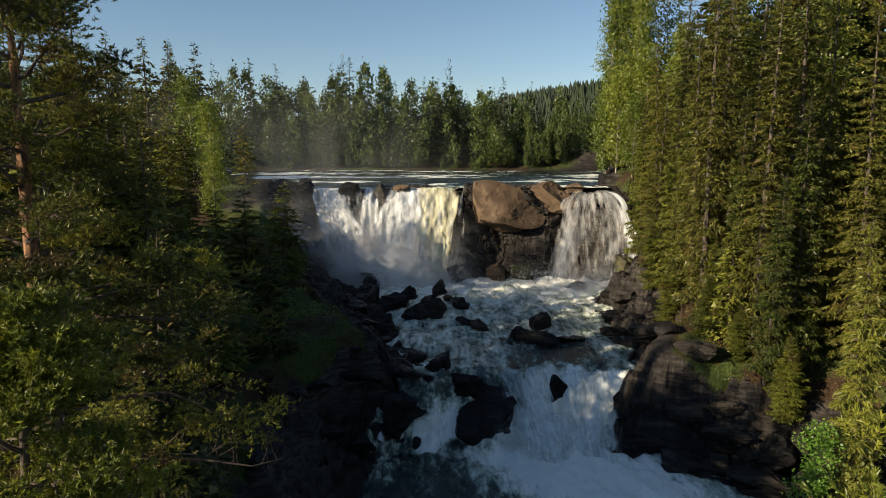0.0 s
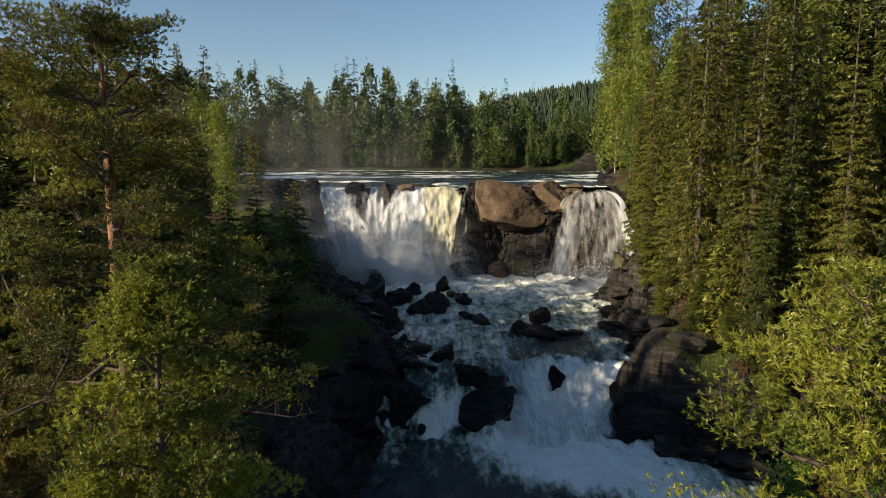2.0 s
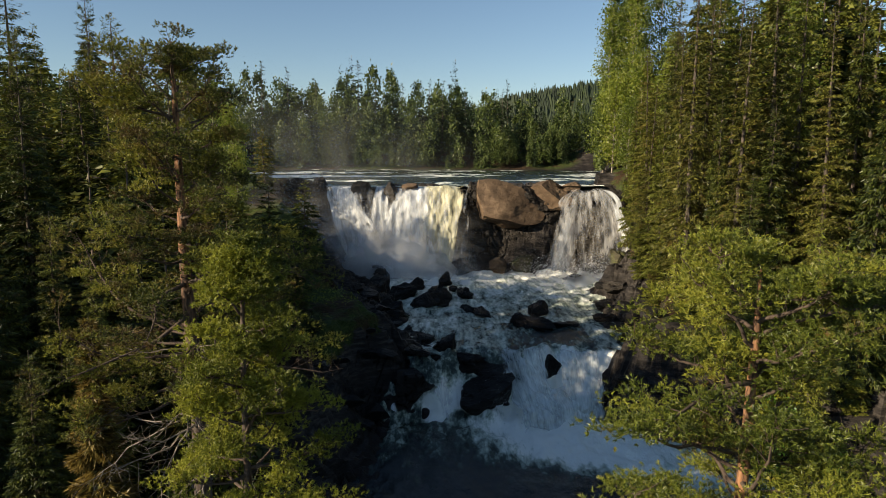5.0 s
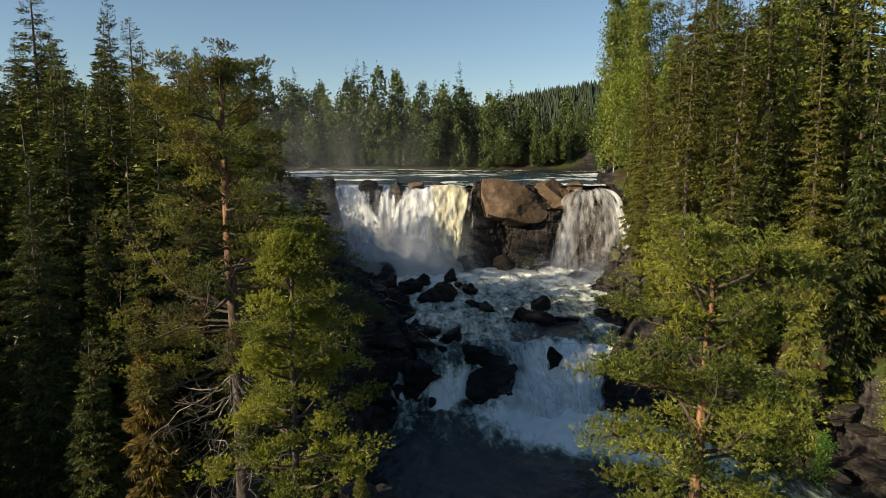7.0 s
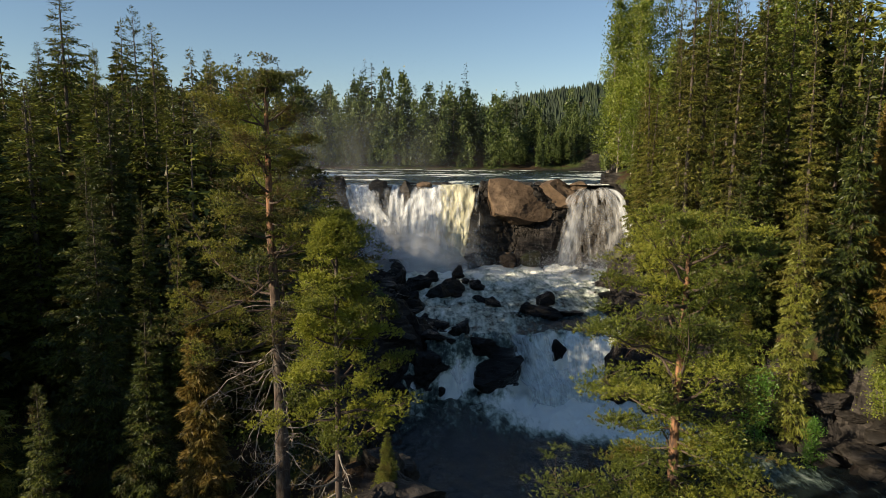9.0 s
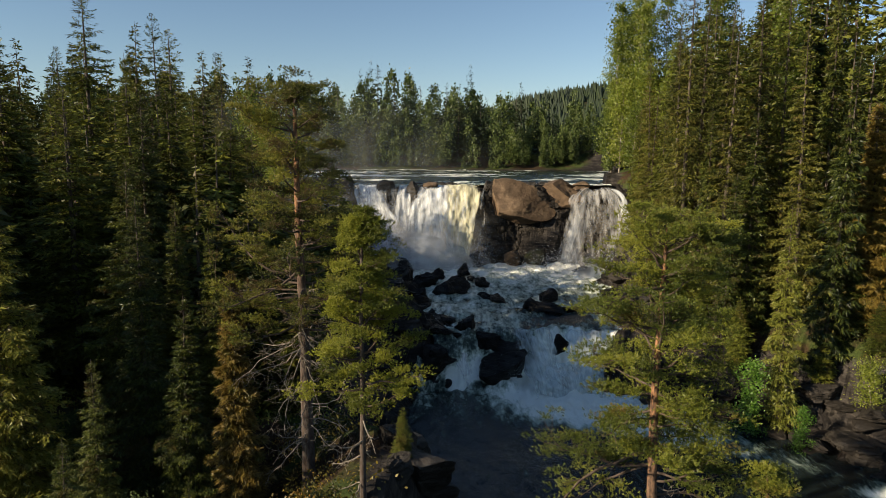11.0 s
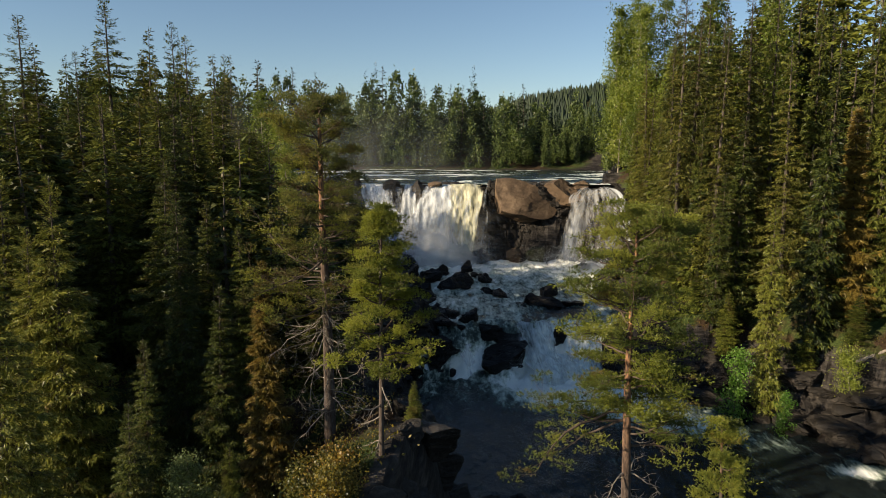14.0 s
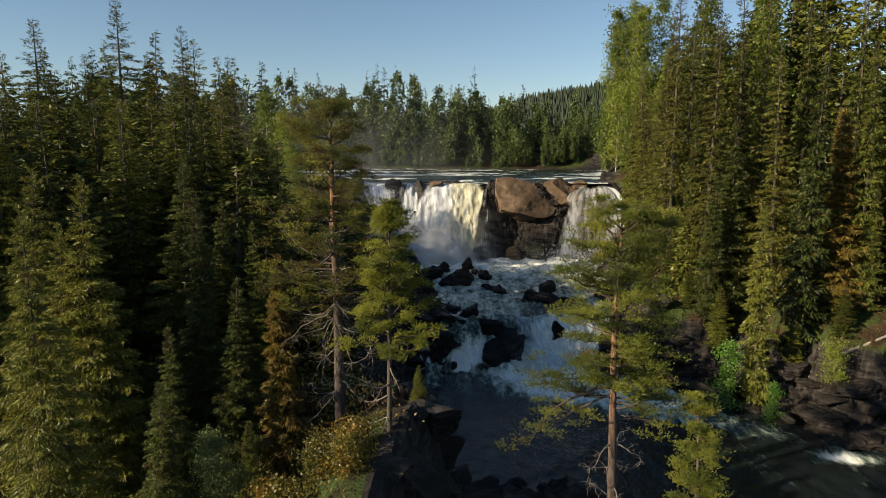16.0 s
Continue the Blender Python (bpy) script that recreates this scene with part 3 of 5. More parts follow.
def falls_sheet(nu, nv, x_top, x_low, y_top, y_low, z_top, z_low, throw, folds, seed, parent, mat, split=0.0, name="water_sheet", dome=1.0, hollow=0.0, billow=0.0):
    """A sheet of falling water from a lip (x_top, a pair) to its foot (x_low)."""
    U, V = np.meshgrid(np.linspace(0, 1, nu), np.linspace(0, 1, nv))
    U, V = U.ravel(), V.ravel()
    drop = np.where(V < 0.12, V * 0.15, 0.018 + 0.982 * (np.clip(V - 0.12, 0, 1) / 0.88) ** 1.35)
    width = 0.5 * (abs(x_top[1] - x_top[0]) + abs(x_low[1] - x_low[0]))
    fan = drop ** dome
    x = (x_top[0] + (x_top[1] - x_top[0]) * U) * (1 - fan) + (x_low[0] + (x_low[1] - x_low[0]) * U) * fan
    y = y_top + (y_low - y_top) * (1 - (1 - V) ** 1.5) - throw * np.sin(np.pi * np.clip(V, 0, 1)) * 0.5
    z = z_top + (z_low - z_top) * drop + 0.35 * vnoise(U * width * 0.5, 0.0, seed) * (1 - drop)
    s = vnoise(U * width * 0.75 + 0.6 * vnoise(V * 2, U * 2, seed), V * 1.1, seed) + 0.22 * vnoise(U * width * 2.0, V * 2.2, seed + 4.0)
    y = y - 0.65 * folds * s * (0.25 + V) + 0.3 * vnoise(x * 1.5, z * 0.8, seed + 9)
    flow = np.stack([U * width, V * (z_top - z_low), np.full(len(U), seed)], 1)
    puff = fbm(x * 0.55, y * 0.5, z * 0.38 + seed, 4, 0.55)
    y, z = y - billow * puff * (0.3 + V), z + 0.5 * billow * puff
    ragged = 0.9 + 0.7 * vnoise(V * 7, np.round(U), seed + 21)
    rim = np.minimum(np.minimum(U, 1 - U) * width / ragged, np.minimum(V / 0.05, (1 - V) / 0.10 + 0.25 * vnoise(U * width, 1.0, seed)))
    edge = 0.34 * np.clip(rim, 0, 1) - 0.34 - split * np.clip(np.abs(s) * 0 + vnoise(U * width * 0.6, V, seed + 2), 0, 1)
    edge = edge - hollow * np.exp(-((U - 0.56) / 0.22) ** 2) * smooth(0.15, 0.5, V)
    me = mesh_np(name, np.stack([x, y, z], 1), grid_faces(nu, nv), mat, True, {"flow": flow, "edge": edge})
    return part(name, me, parent)


main_falls = thing("main_waterfall", "broad white waterfall plunging in thick folds over a rock ledge", "waterfall")
falls_sheet(60, 64, (-21.2, -16.2), (-17.0, -8.5), 103.0, 96.4, 25.15, 11.2, 1.2, 0.4, 1.0, main_falls, FALLS, billow=0.35, dome=0.8)
falls_sheet(30, 64, (-12.4, -10.6), (-14.5, -8.0), 103.0, 96.8, 25.0, 11.2, 1.0, 0.3, 2.0, main_falls, FALLS, billow=0.35, dome=0.7)
falls_sheet(60, 64, (-8.8, -3.2), (-12.5, -3.4), 103.0, 96.2, 25.0, 11.0, 2.0, 0.5, 3.0, main_falls, FALLS, billow=0.35, dome=0.7)
falls_sheet(60, 64, (-4.0, 2.8), (-5.8, 1.2), 102.8, 97.0, 25.35, 11.0, 1.6, 0.4, 14.0, main_falls, YELLOWISH, billow=0.3)
falls_sheet(30, 64, (2.2, 4.3), (0.8, 2.8), 102.6, 97.6, 25.3, 11.4, 1.0, 0.4, 15.0, main_falls, VEIL, split=0.2, name="water_veil")
falls_sheet(110, 50, (-17.0, -3.5), (-16.5, -0.5), 100.6, 95.6, 19.0, 10.9, 1.0, 0.6, 4.0, main_falls, FALLS, billow=0.35, name="lower_apron")
falls_sheet(90, 64, (-20.6, 0.8), (-16.5, 0.2), 102.4, 95.8, 24.9, 11.0, 2.2, 0.6, 5.0, main_falls, VEIL, name="water_veil")
side_falls = thing("side_waterfall", "rounded white waterfall fanning out over a dark boss of rock", "waterfall")
falls_sheet(100, 60, (22.6, 25.8), (14.0, 29.4), 102.2, 92.6, 24.5, 10.5, 2.0, 0.3, 6.0, side_falls, THIN, split=0.1, dome=0.27, hollow=0.09)
falls_sheet(100, 60, (22.9, 25.6), (14.4, 29.0), 102.0, 92.0, 24.6, 10.5, 2.4, 0.4, 7.0, side_falls, VEIL, name="water_veil", dome=0.27, hollow=0.16)
falls_sheet(40, 60, (24.9, 26.2), (27.0, 29.8), 102.0, 92.4, 24.5, 10.5, 2.0, 0.3, 8.0, side_falls, FALLS, name="water_veil", dome=0.3)
cascade = thing("lower_cascade", "white cascade tumbling over the lower rock step", "waterfall")
falls_sheet(40, 44, (-1.9, 0.3), (-1.3, 1.2), 55.6, 51.7, 8.3, 4.8, 0.2, 0.4, 10.0, cascade, THIN, name="side_chute")
falls_sheet(24, 44, (-0.4, 0.9), (0.4, 1.9), 55.4, 51.6, 8.2, 4.8, 0.2, 0.35, 13.0, cascade, VEIL, name="side_chute")
falls_sheet(60, 50, (4.6, 10.0), (6.6, 11.4), 59.6, 51.8, 10.1, 4.7, 0.6, 0.7, 16.0, cascade, BOIL, billow=1.1)
falls_sheet(50, 50, (11.0, 15.6), (10.4, 15.4), 58.4, 51.4, 9.9, 4.7, 0.8, 0.7, 17.0, cascade, BOIL, billow=1.1)
falls_sheet(60, 44, (6.2, 14.6), (6.8, 14.8), 55.4, 50.2, 7.4, 4.6, 0.6, 0.9, 18.0, cascade, BOIL, billow=1.1, name="lower_apron")
trickle = thing("small_waterfall", "small white spout in the dark bank rock", "waterfall")
falls_sheet(24, 24, (-6.3, -5.1), (-6.5, -4.5), 53.9, 52.0, 6.9, 4.8, 0.3, 0.2, 11.0, trickle, FALLS)


def spray(name, label, n, centre, size, seed, grain):
    """A cloud of fine droplets, densest at its foot."""
    rng = np.random.default_rng(seed)
    P = rng.normal(size=(n, 3)) * np.array(size) * 0.5 + np.array(centre)
    P[:, 2] = centre[2] + np.abs(rng.normal(size=n)) * size[2] * 0.6
    r = grain * (0.4 + rng.random(n))
    V = (P[:, None] + unit(rng.normal(size=(n, 3, 3))) * r[:, None, None]).reshape(-1, 3)
    F = np.arange(n * 3).reshape(-1, 3)
    return tagged(new(name, mesh_np(name, V, F, SPRAY)), label, "spray", kind="stuff")


def mist(x0, x1, y, z0, z1, most, seed):
    """A billowing curtain of mist, fading out upwards and sideways."""
    nu, nv = 40, 24
    U, V = [q.ravel() for q in np.meshgrid(np.linspace(0, 1, nu), np.linspace(0, 1, nv))]
    X, Z = x0 + (x1 - x0) * U, z0 + (z1 - z0) * V
    Y = y + 1.6 * fbm(X * 0.15, Z * 0.2, seed, 3) - 1.5 * np.sin(np.pi * U) + 2.0 * V
    e = most * np.sin(np.pi * U) ** 1.3 * (1 - V) ** 1.2 * smooth(0, 0.08, V + 0.05)
    ob = new("mist", mesh_np("mist", np.stack([X, Y, Z], 1), grid_faces(nu, nv), MIST, True, {"edge": e}))
    tagged(ob, "pale mist drifting up from the falls", "mist", kind="stuff")


mist(-25, 7, 95.4, 10.8, 22, 0.9, 1.0)
mist(-30, 0, 92.0, 10.8, 26, 0.48, 2.0)
mist(-38, -8, 88.0, 10.5, 30, 0.32, 3.0)
mist(-20, 5, 94.2, 10.6, 18.5, 0.85, 5.0)
mist(12, 31, 91.4, 10.4, 15, 0.5, 4.0)
mist(-70, 2, 112.0, 25.0, 50, 0.09, 8.0)
mist(-50, 10, 125.0, 25.0, 44, 0.08, 9.0)

SPRAY, sn, sl, sb = material("spray_droplets")
sb.inputs["Base Color"].default_value = (0.85, 0.87, 0.9, 1)
sb.inputs["Roughness"].default_value = 0.5
spray("spray", "fine white spray drifting at the foot of the main falls", 30000, (-9.0, 95.6, 11.0), (9, 3, 5), 1, 0.05)
spray("spray", "fine white spray at the foot of the side falls", 14000, (20.0, 93.6, 10.6), (10, 2.5, 3.0), 2, 0.055)
spray("spray", "fine white spray over the lower cascade", 9000, (9.6, 52.6, 5.0), (5, 2.4, 2.2), 3, 0.035)


# ---- rocks ----
def rock_mesh(name, size, seed, mat, detail=4, cuts=9, layered=0.0, rough=0.10, boxy=0):
    """An angular worn boulder: a ball cut by planes, then weathered."""
    rng = np.random.default_rng(seed)
    bm = bmesh.new()
    bmesh.ops.create_icosphere(bm, subdivisions=detail, radius=1.0)
    V = np.array([v.co[:] for v in bm.verts])
    F = np.array([[v.index for v in f.verts] for f in bm.faces])
    bm.free()
    if boxy:
        V = V / (np.abs(V) ** boxy).sum(1, keepdims=True) ** (1 / boxy)
    for _ in range(cuts):
        nrm = unit(rng.normal(size=3) * np.array([1, 1, 0.8]))
        reach = np.abs(V @ nrm).max()
        V = V - np.clip(V @ nrm - reach * rng.uniform(0.42, 0.75), 0, None)[:, None] * nrm * 0.98
    V = V / np.abs(V).max(0)
    V = V * np.array(size) * 0.5
    s = max(size)
    nz = fbm(V[:, 0] * 2.2 / s + seed, V[:, 1] * 2.2 / s, V[:, 2] * 2.2 / s, 5, 0.55)
    V = V + unit(V) * (nz * rough * s * 0.5)[:, None]
    c1, e1 = cells(V[:, 0] + 0.5 * V[:, 1] + 0.1 * s * nz, V[:, 2] * 1.8 + 0.25 * V[:, 1], 0.24 * s, seed)
    V = V - unit(V) * (s * (0.055 * c1 + 0.03 * (1 - smooth(0, 0.12, e1))) * (detail in (4, 5)))[:, None]
    if layered:
        g = layered
        q = V[:, 2] / g + 0.4 * fbm(V[:, 0] / s * 2, V[:, 1] / s * 2, seed, 3)
        fr = q - np.floor(q)
        V[:, :2] *= (1 - 0.07 * (smooth(0.7, 0.95, fr) - smooth(0.95, 1.0, fr)) - 0.10 * vnoise(np.floor(q), seed, 1.0))[:, None]
    return mesh_np(name, V, F, mat, False)


def cliff(name, label, x0, x1, profile, step, seed, mat, blocky=0.5, taper=1.2):
    """A jointed rock face: a profile of (y, z) swept along x, broken into blocks."""
    prof = np.array(profile, float)
    run = np.concatenate([[0], np.cumsum(np.hypot(*np.diff(prof, axis=0).T))])
    s = np.arange(0, run[-1], step)
    py, pz = np.interp(s, run, prof[:, 0]), np.interp(s, run, prof[:, 1])
    xs = np.arange(x0, x1 + step, step)
    X, S = np.meshgrid(xs, s)
    Y, Z = np.repeat(py[:, None], len(xs), 1), np.repeat(pz[:, None], len(xs), 1)
    ny, nz = np.gradient(pz), -np.gradient(py)
    ln = np.hypot(ny, nz) + 1e-9
    ny, nz = (ny / ln)[:, None], (nz / ln)[:, None]
    wob = fbm(X * 0.3, S * 0.3, seed, 4)
    c1, e1 = cells(X + 1.2 * wob, S * 1.5 + wob, 3.4, seed)
    c2, e2 = cells(X + wob, S * 1.8 + 0.6 * wob, 1.3, seed + 1)
    out = blocky * (1.6 * (c1 - 0.5) + 0.7 * (c2 - 0.5) - 0.7 * (1 - smooth(0, 0.09, e1)) - 0.3 * (1 - smooth(0, 0.1, e2))) + 0.5 * wob + 0.12 * fbm(X * 2, S * 2, seed, 3)
    ends = smooth(0, taper, X - x0) * smooth(0, taper, x1 - X)
    out = out * ends - 1.5 * (1 - ends)
    V = np.stack([X.ravel(), (Y + ny * out).ravel(), (Z + nz * out).ravel()], 1)
    ob = new(name, mesh_np(name, V, grid_faces(len(xs), len(s)), mat, False))
    return tagged(ob, label, "rock")


def rock(label, x, y, z, size, seed, mat, turn=0, tilt=(0, 0), name="boulder", group="", **kw):
    ob = new(name, rock_mesh(name, size, seed, mat, **kw))
    ob.matrix_basis = pose(x, y, z, tilt[0], tilt[1], turn)
    return tagged(ob, label, "rock", group)


for i, (bx, by, ln, dp, ht) in enumerate(BOULDERS):
    rock("wet black boulder standing in the white rapids", bx, by, float(level(np.array(bx), np.array(by))) + ht * 0.12, (ln * 1.05, dp, ht * 1.25), 20 + i, ROCK_WET, 25 * i, (6, -4), cuts=16, rough=0.2, group="boulders in the rapids")
rock("great black wet rock splitting the lower cascade", 4.1, 55.7, 5.5, (6.8, 7.0, 7.0), 41, ROCK_WET, 8, name="rock_outcrop", detail=5, boxy=6, cuts=16, rough=0.08)
rock("black wet ledge on the shoulder of the great rock", 2.0, 57.4, 8.6, (4.6, 3.6, 2.6), 412, ROCK_WET, 25, name="rock_block", detail=5, boxy=4, cuts=14, rough=0.09)
for i, (x, y, z, size) in enumerate([(17.6, 55.6, 6.6, (4.2, 4, 5.0)), (20.6, 53.6, 6.6, (4.4, 4.2, 4.6)), (18.8, 60.0, 8.4, (4.6, 4, 3.6)), (22.6, 50.6, 6.4, (4.6, 4, 4.4)), (22.4, 57.4, 8.8, (5, 4.4, 4.2)), (25.6, 47.4, 6.6, (4.4, 3.6, 4.0)), (21.6, 64.0, 9.8, (5.4, 4, 2.8)), (22.2, 71.0, 10.9, (5, 5, 2.6)), (24.4, 82, 11.8, (5, 6, 2.8))]):
    rock("dark stepped block of the rocky bank", x, y, z, size, 160 + i, ROCK_WET if y < 66 else ROCK_DARK, 20 * i - 30, (4, -5), name="rock_block", detail=5, boxy=6, cuts=16, rough=0.07, group="blocks of the bank")
for i, (x, y, z, size) in enumerate([(-6.6, 57.0, 7.0, (4.8, 5, 5.2)), (-10.2, 50.5, 6.6, (5, 5, 5.4)), (-9.6, 44.8, 6.0, (4.4, 5, 4.6)), (-7.6, 63.5, 9.6, (5, 5, 3.8)), (-10.6, 69.5, 11.0, (5, 5, 3.6)), (-8.8, 38.0, 6.0, (4.4, 5, 4.2)), (-13.4, 78.5, 12.0, (5, 6, 4))]):
    rock("black wet stepped block of the shaded bank", x, y, z, size, 180 + i, ROCK_WET, 25 * i, (-4, 5), name="rock_block", detail=5, boxy=6, cuts=16, rough=0.07, group="blocks of the bank")
rock("black wet rock above the small spout", -6.2, 56.2, 6.6, (4.6, 4.0, 6.0), 422, ROCK_WET, 15, name="rock_outcrop", detail=5, boxy=6, cuts=16, rough=0.08)
rock("dark rock parting the lower cascade", 10.5, 58.2, 7.4, (3.0, 3.0, 4.2), 59, ROCK_WET, 70, detail=5, cuts=14)
rock("black wet rock beside the narrow chute", -4.2, 55.3, 6.0, (5.2, 5.6, 7.4), 421, ROCK_WET, 6, name="rock_outcrop", detail=5, boxy=6, cuts=16, rough=0.08)
cliff("rock_wall", "dark jointed rock wall between the two waterfalls", 2.6, 22.0,
      [(110, 23.0), (107, 25.0), (103.6, 25.3), (102.4, 24.5), (101.8, 20.5), (102.2, 17.4), (101.4, 14.0), (100.2, 12.0), (99.0, 9.6)], 0.24, 43, ROCK_DARK, 0.5)
rock("massive sunlit brown rock beside the main falls", 9.0, 103.0, 22.2, (15.4, 8.4, 7.6), 143, ROCK_BROWN, 3, (0, 3), name="rock_wall", detail=6, cuts=12, rough=0.07, boxy=4)
rock("broad sunlit brown rock above the dark recess", 17.8, 103.6, 22.6, (9.6, 7.0, 6.4), 144, ROCK_BROWN, -8, (0, -5), name="rock_wall", detail=6, cuts=11, rough=0.08, boxy=3)
rock("brown rock at the lip of the side falls", 20.8, 104.8, 23.9, (5.0, 5.0, 3.8), 145, ROCK_BROWN, 15, name="rock_wall", detail=6, rough=0.08)
rock("dark rock in the spray at the foot of the falls", 1.6, 96.4, 12.0, (4.0, 3.0, 3.4), 146, ROCK_WET, 0, name="boulder")
cliff("rock_wall", "dark wet jointed cliff beside the main falls", -40.0, -20.4,
      [(112, 24.0), (106, 25.6), (103.4, 25.9), (102.0, 25.0), (101.0, 22.0), (100.4, 18.0), (98.6, 14.0), (96.5, 10.5)], 0.3, 44, ROCK_DARK, 0.6)
cliff("rock_wall", "dark rock behind the main falls", -21.6, 4.4,
      [(107, 24.4), (104.6, 24.9), (103.6, 24.4), (102.6, 22.0), (101.8, 17.0), (100.6, 12.5), (99.6, 9.5)], 0.35, 45, ROCK_DARK, 0.35)
cliff("rock_wall", "dark rock boss under the side falls", 20.0, 31.0,
      [(108, 24.6), (104.6, 25.2), (103.0, 24.2), (101.4, 21.0), (99.6, 16.5), (97.8, 12.5), (96.8, 9.5)], 0.35, 46, ROCK_DARK, 0.35)
rock("pale triangular block at the foot of the rock wall", 7.9, 97.2, 12.2, (3.4, 2.8, 3.4), 45, ROCK_BROWN, 20, name="rock_block", cuts=6)
rock("mossy broken rock at the foot of the wall", 12.4, 98.4, 12.2, (6.4, 4.0, 3.6), 46, ROCK_MOSS, 60, name="rock_block")
rock("dark rock splitting the lip of the falls", -14.3, 101.0, 23.7, (4.6, 3.4, 4.8), 47, ROCK_DARK, 10, name="lip_rock", detail=5)
rock("dark rock splitting the lip of the falls", -9.7, 100.9, 23.3, (2.9, 3.0, 5.2), 48, ROCK_DARK, 50, name="lip_rock", detail=5)
rock("brown rock splitting the lip of the falls", -6.6, 102.0, 24.9, (3.0, 2.6, 1.7), 49, ROCK_BROWN, 80, name="lip_rock")
rock("dark wet shoulder of rock beside the main falls", -18.5, 96.5, 13.2, (9.0, 6.0, 9.0), 50, ROCK_WET, -20, name="rock_shoulder", detail=5, layered=1.4)
rock("dark wet shoulder of rock beside the main falls", -12.6, 93.5, 10.8, (9.0, 5.0, 5.4), 51, ROCK_WET, -25, name="rock_shoulder", detail=5, layered=1.0)
rock("mossy boulder beside the side falls", 26.6, 92.0, 14.0, (4.6, 4.2, 4.6), 52, ROCK_MOSS, 15, name="boulder")
rock("wet rock in the pool under the side falls", 19.6, 93.0, 10.9, (4.0, 2.6, 1.8), 53, ROCK_WET, 0, name="boulder")


def scatter_rocks(n, seed, x_range, y_range, near, far, mat, label, smin, smax, flat, layered, boxy=0):
    """Loose blocks along the banks, between two distances from the water's edge."""
    rng = np.random.default_rng(seed)
    protos = [rock_mesh("bank_rock", (1.0, 0.8, flat), seed * 10 + k, mat, 3, 8, layered, boxy=boxy) for k in range(6)]
    made = 0
    while made < n:
        x, y = rng.uniform(*x_range), rng.uniform(*y_range)
        d = -float(inside_distance(GORGE, np.array([x]), np.array([y]))[0])
        if not near < d < far:
            continue
        s = smin + (smax - smin) * rng.random() ** 2.2
        ob = new("bank_rock", protos[made % 6])
        ob.matrix_basis = pose(x, y, ground_z(x, y) + 0.12 * s * flat, rng.uniform(-12, 12), rng.uniform(-12, 12), rng.uniform(0, 360)) @ Matrix.Diagonal((s, s, s * rng.uniform(0.7, 1.2), 1))
        tagged(ob, label, "rock", "rocks on the bank")
        made += 1


scatter_rocks(60, 5, (-14, -1), (44, 90), -0.5, 6, ROCK_WET, "dark angular slab on the shaded rocky bank", 1.0, 4.2, 0.45, 0.2)
scatter_rocks(60, 6, (14, 46), (27, 50), -0.6, 7, ROCK_DARK, "dark grey layered slab on the rocky bank", 1.4, 4.2, 0.36, 0.14, 4)
scatter_rocks(34, 8, (14, 30), (58, 86), -0.6, 6, ROCK_WET, "black stepped slab on the rocky bank", 1.4, 4.4, 0.36, 0.14, 4)
scatter_rocks(40, 7, (-3, 22), (16, 28), -0.8, 4, ROCK_WET, "dark stone on the near shore", 0.5, 2.2, 0.5, 0.25)


def bank_slabs(line, seed, mat, label, spread, smin, smax):
    """Big flat blocks piled along a stretch of bank."""
    r = np.random.default_rng(seed)
    protos = [rock_mesh("rock_slab", (1.0, 0.72, 0.34), seed * 7 + k, mat, 4, 7, 0.10, 0.06, 5) for k in range(5)]
    L = np.array(line, float)
    run = np.concatenate([[0], np.cumsum(np.hypot(*np.diff(L, axis=0).T))])
    s = 0.0
    while s < run[-1]:
        for row in range(3):
            x = np.interp(s, run, L[:, 0]) + r.uniform(-0.8, 0.8)
            y = np.interp(s, run, L[:, 1]) + r.uniform(-0.8, 0.8)
            k = min(len(L) - 2, int(np.searchsorted(run, s, "right")) - 1)
            away = unit(np.array([-(L[k + 1] - L[k])[1], (L[k + 1] - L[k])[0]]))
            x, y = x + away[0] * (row * spread + r.uniform(-0.5, 0.5)), y + away[1] * (row * spread + r.uniform(-0.5, 0.5))
            q = r.uniform(smin, smax)
            ob = new("rock_slab", protos[int(r.integers(0, 5))])
            ob.matrix_basis = pose(x, y, ground_z(x, y) + 0.10 * q, r.uniform(-9, 9), r.uniform(-9, 9), r.uniform(-35, 35) + 150) @ Matrix.Diagonal((q, q, q * r.uniform(0.8, 1.5), 1))
            tagged(ob, label, "rock", "slabs along the bank")
        s += 0.62 * smax


for i in range(20):
    x, y, q = -4.4 + 2.9 * ((i * 0.618) % 1), -5 + 1.5 * i, 1.5 + 1.7 * ((i * 0.414) % 1)
    rock("dark mossy block of the near cliff", x, y, ground_z(x, y) - 0.05, (q * 1.2, q, q * 0.9), 300 + i, ROCK_DARK, 40 * i, (5, -6), name="rock_block", boxy=5, cuts=12, rough=0.08, group="blocks of the near cliff")
bank_slabs([(62, 21), (44, 27.5), (36, 31.5), (31, 37), (25.5, 44.5), (19, 49.5)][::-1], 31, ROCK_DARK, "dark grey stepped slab along the river's edge", 2.2, 3.0, 5.2)
bank_slabs([(20.2, 62), (20.4, 71)][::-1], 32, ROCK_WET, "black stepped slab along the river's edge", 1.8, 2.0, 4.0)
bank_slabs([(16.6, 55), (18.6, 50.8), (24, 46.5)][::-1], 33, ROCK_WET, "black angular slab beside the lower cascade", 1.7, 1.6, 3.6)
bank_slabs([(-5.6, 66), (-3.6, 61), (-3.4, 57)], 34, ROCK_WET, "black thin slab on the shaded bank", 1.5, 1.4, 3.4)


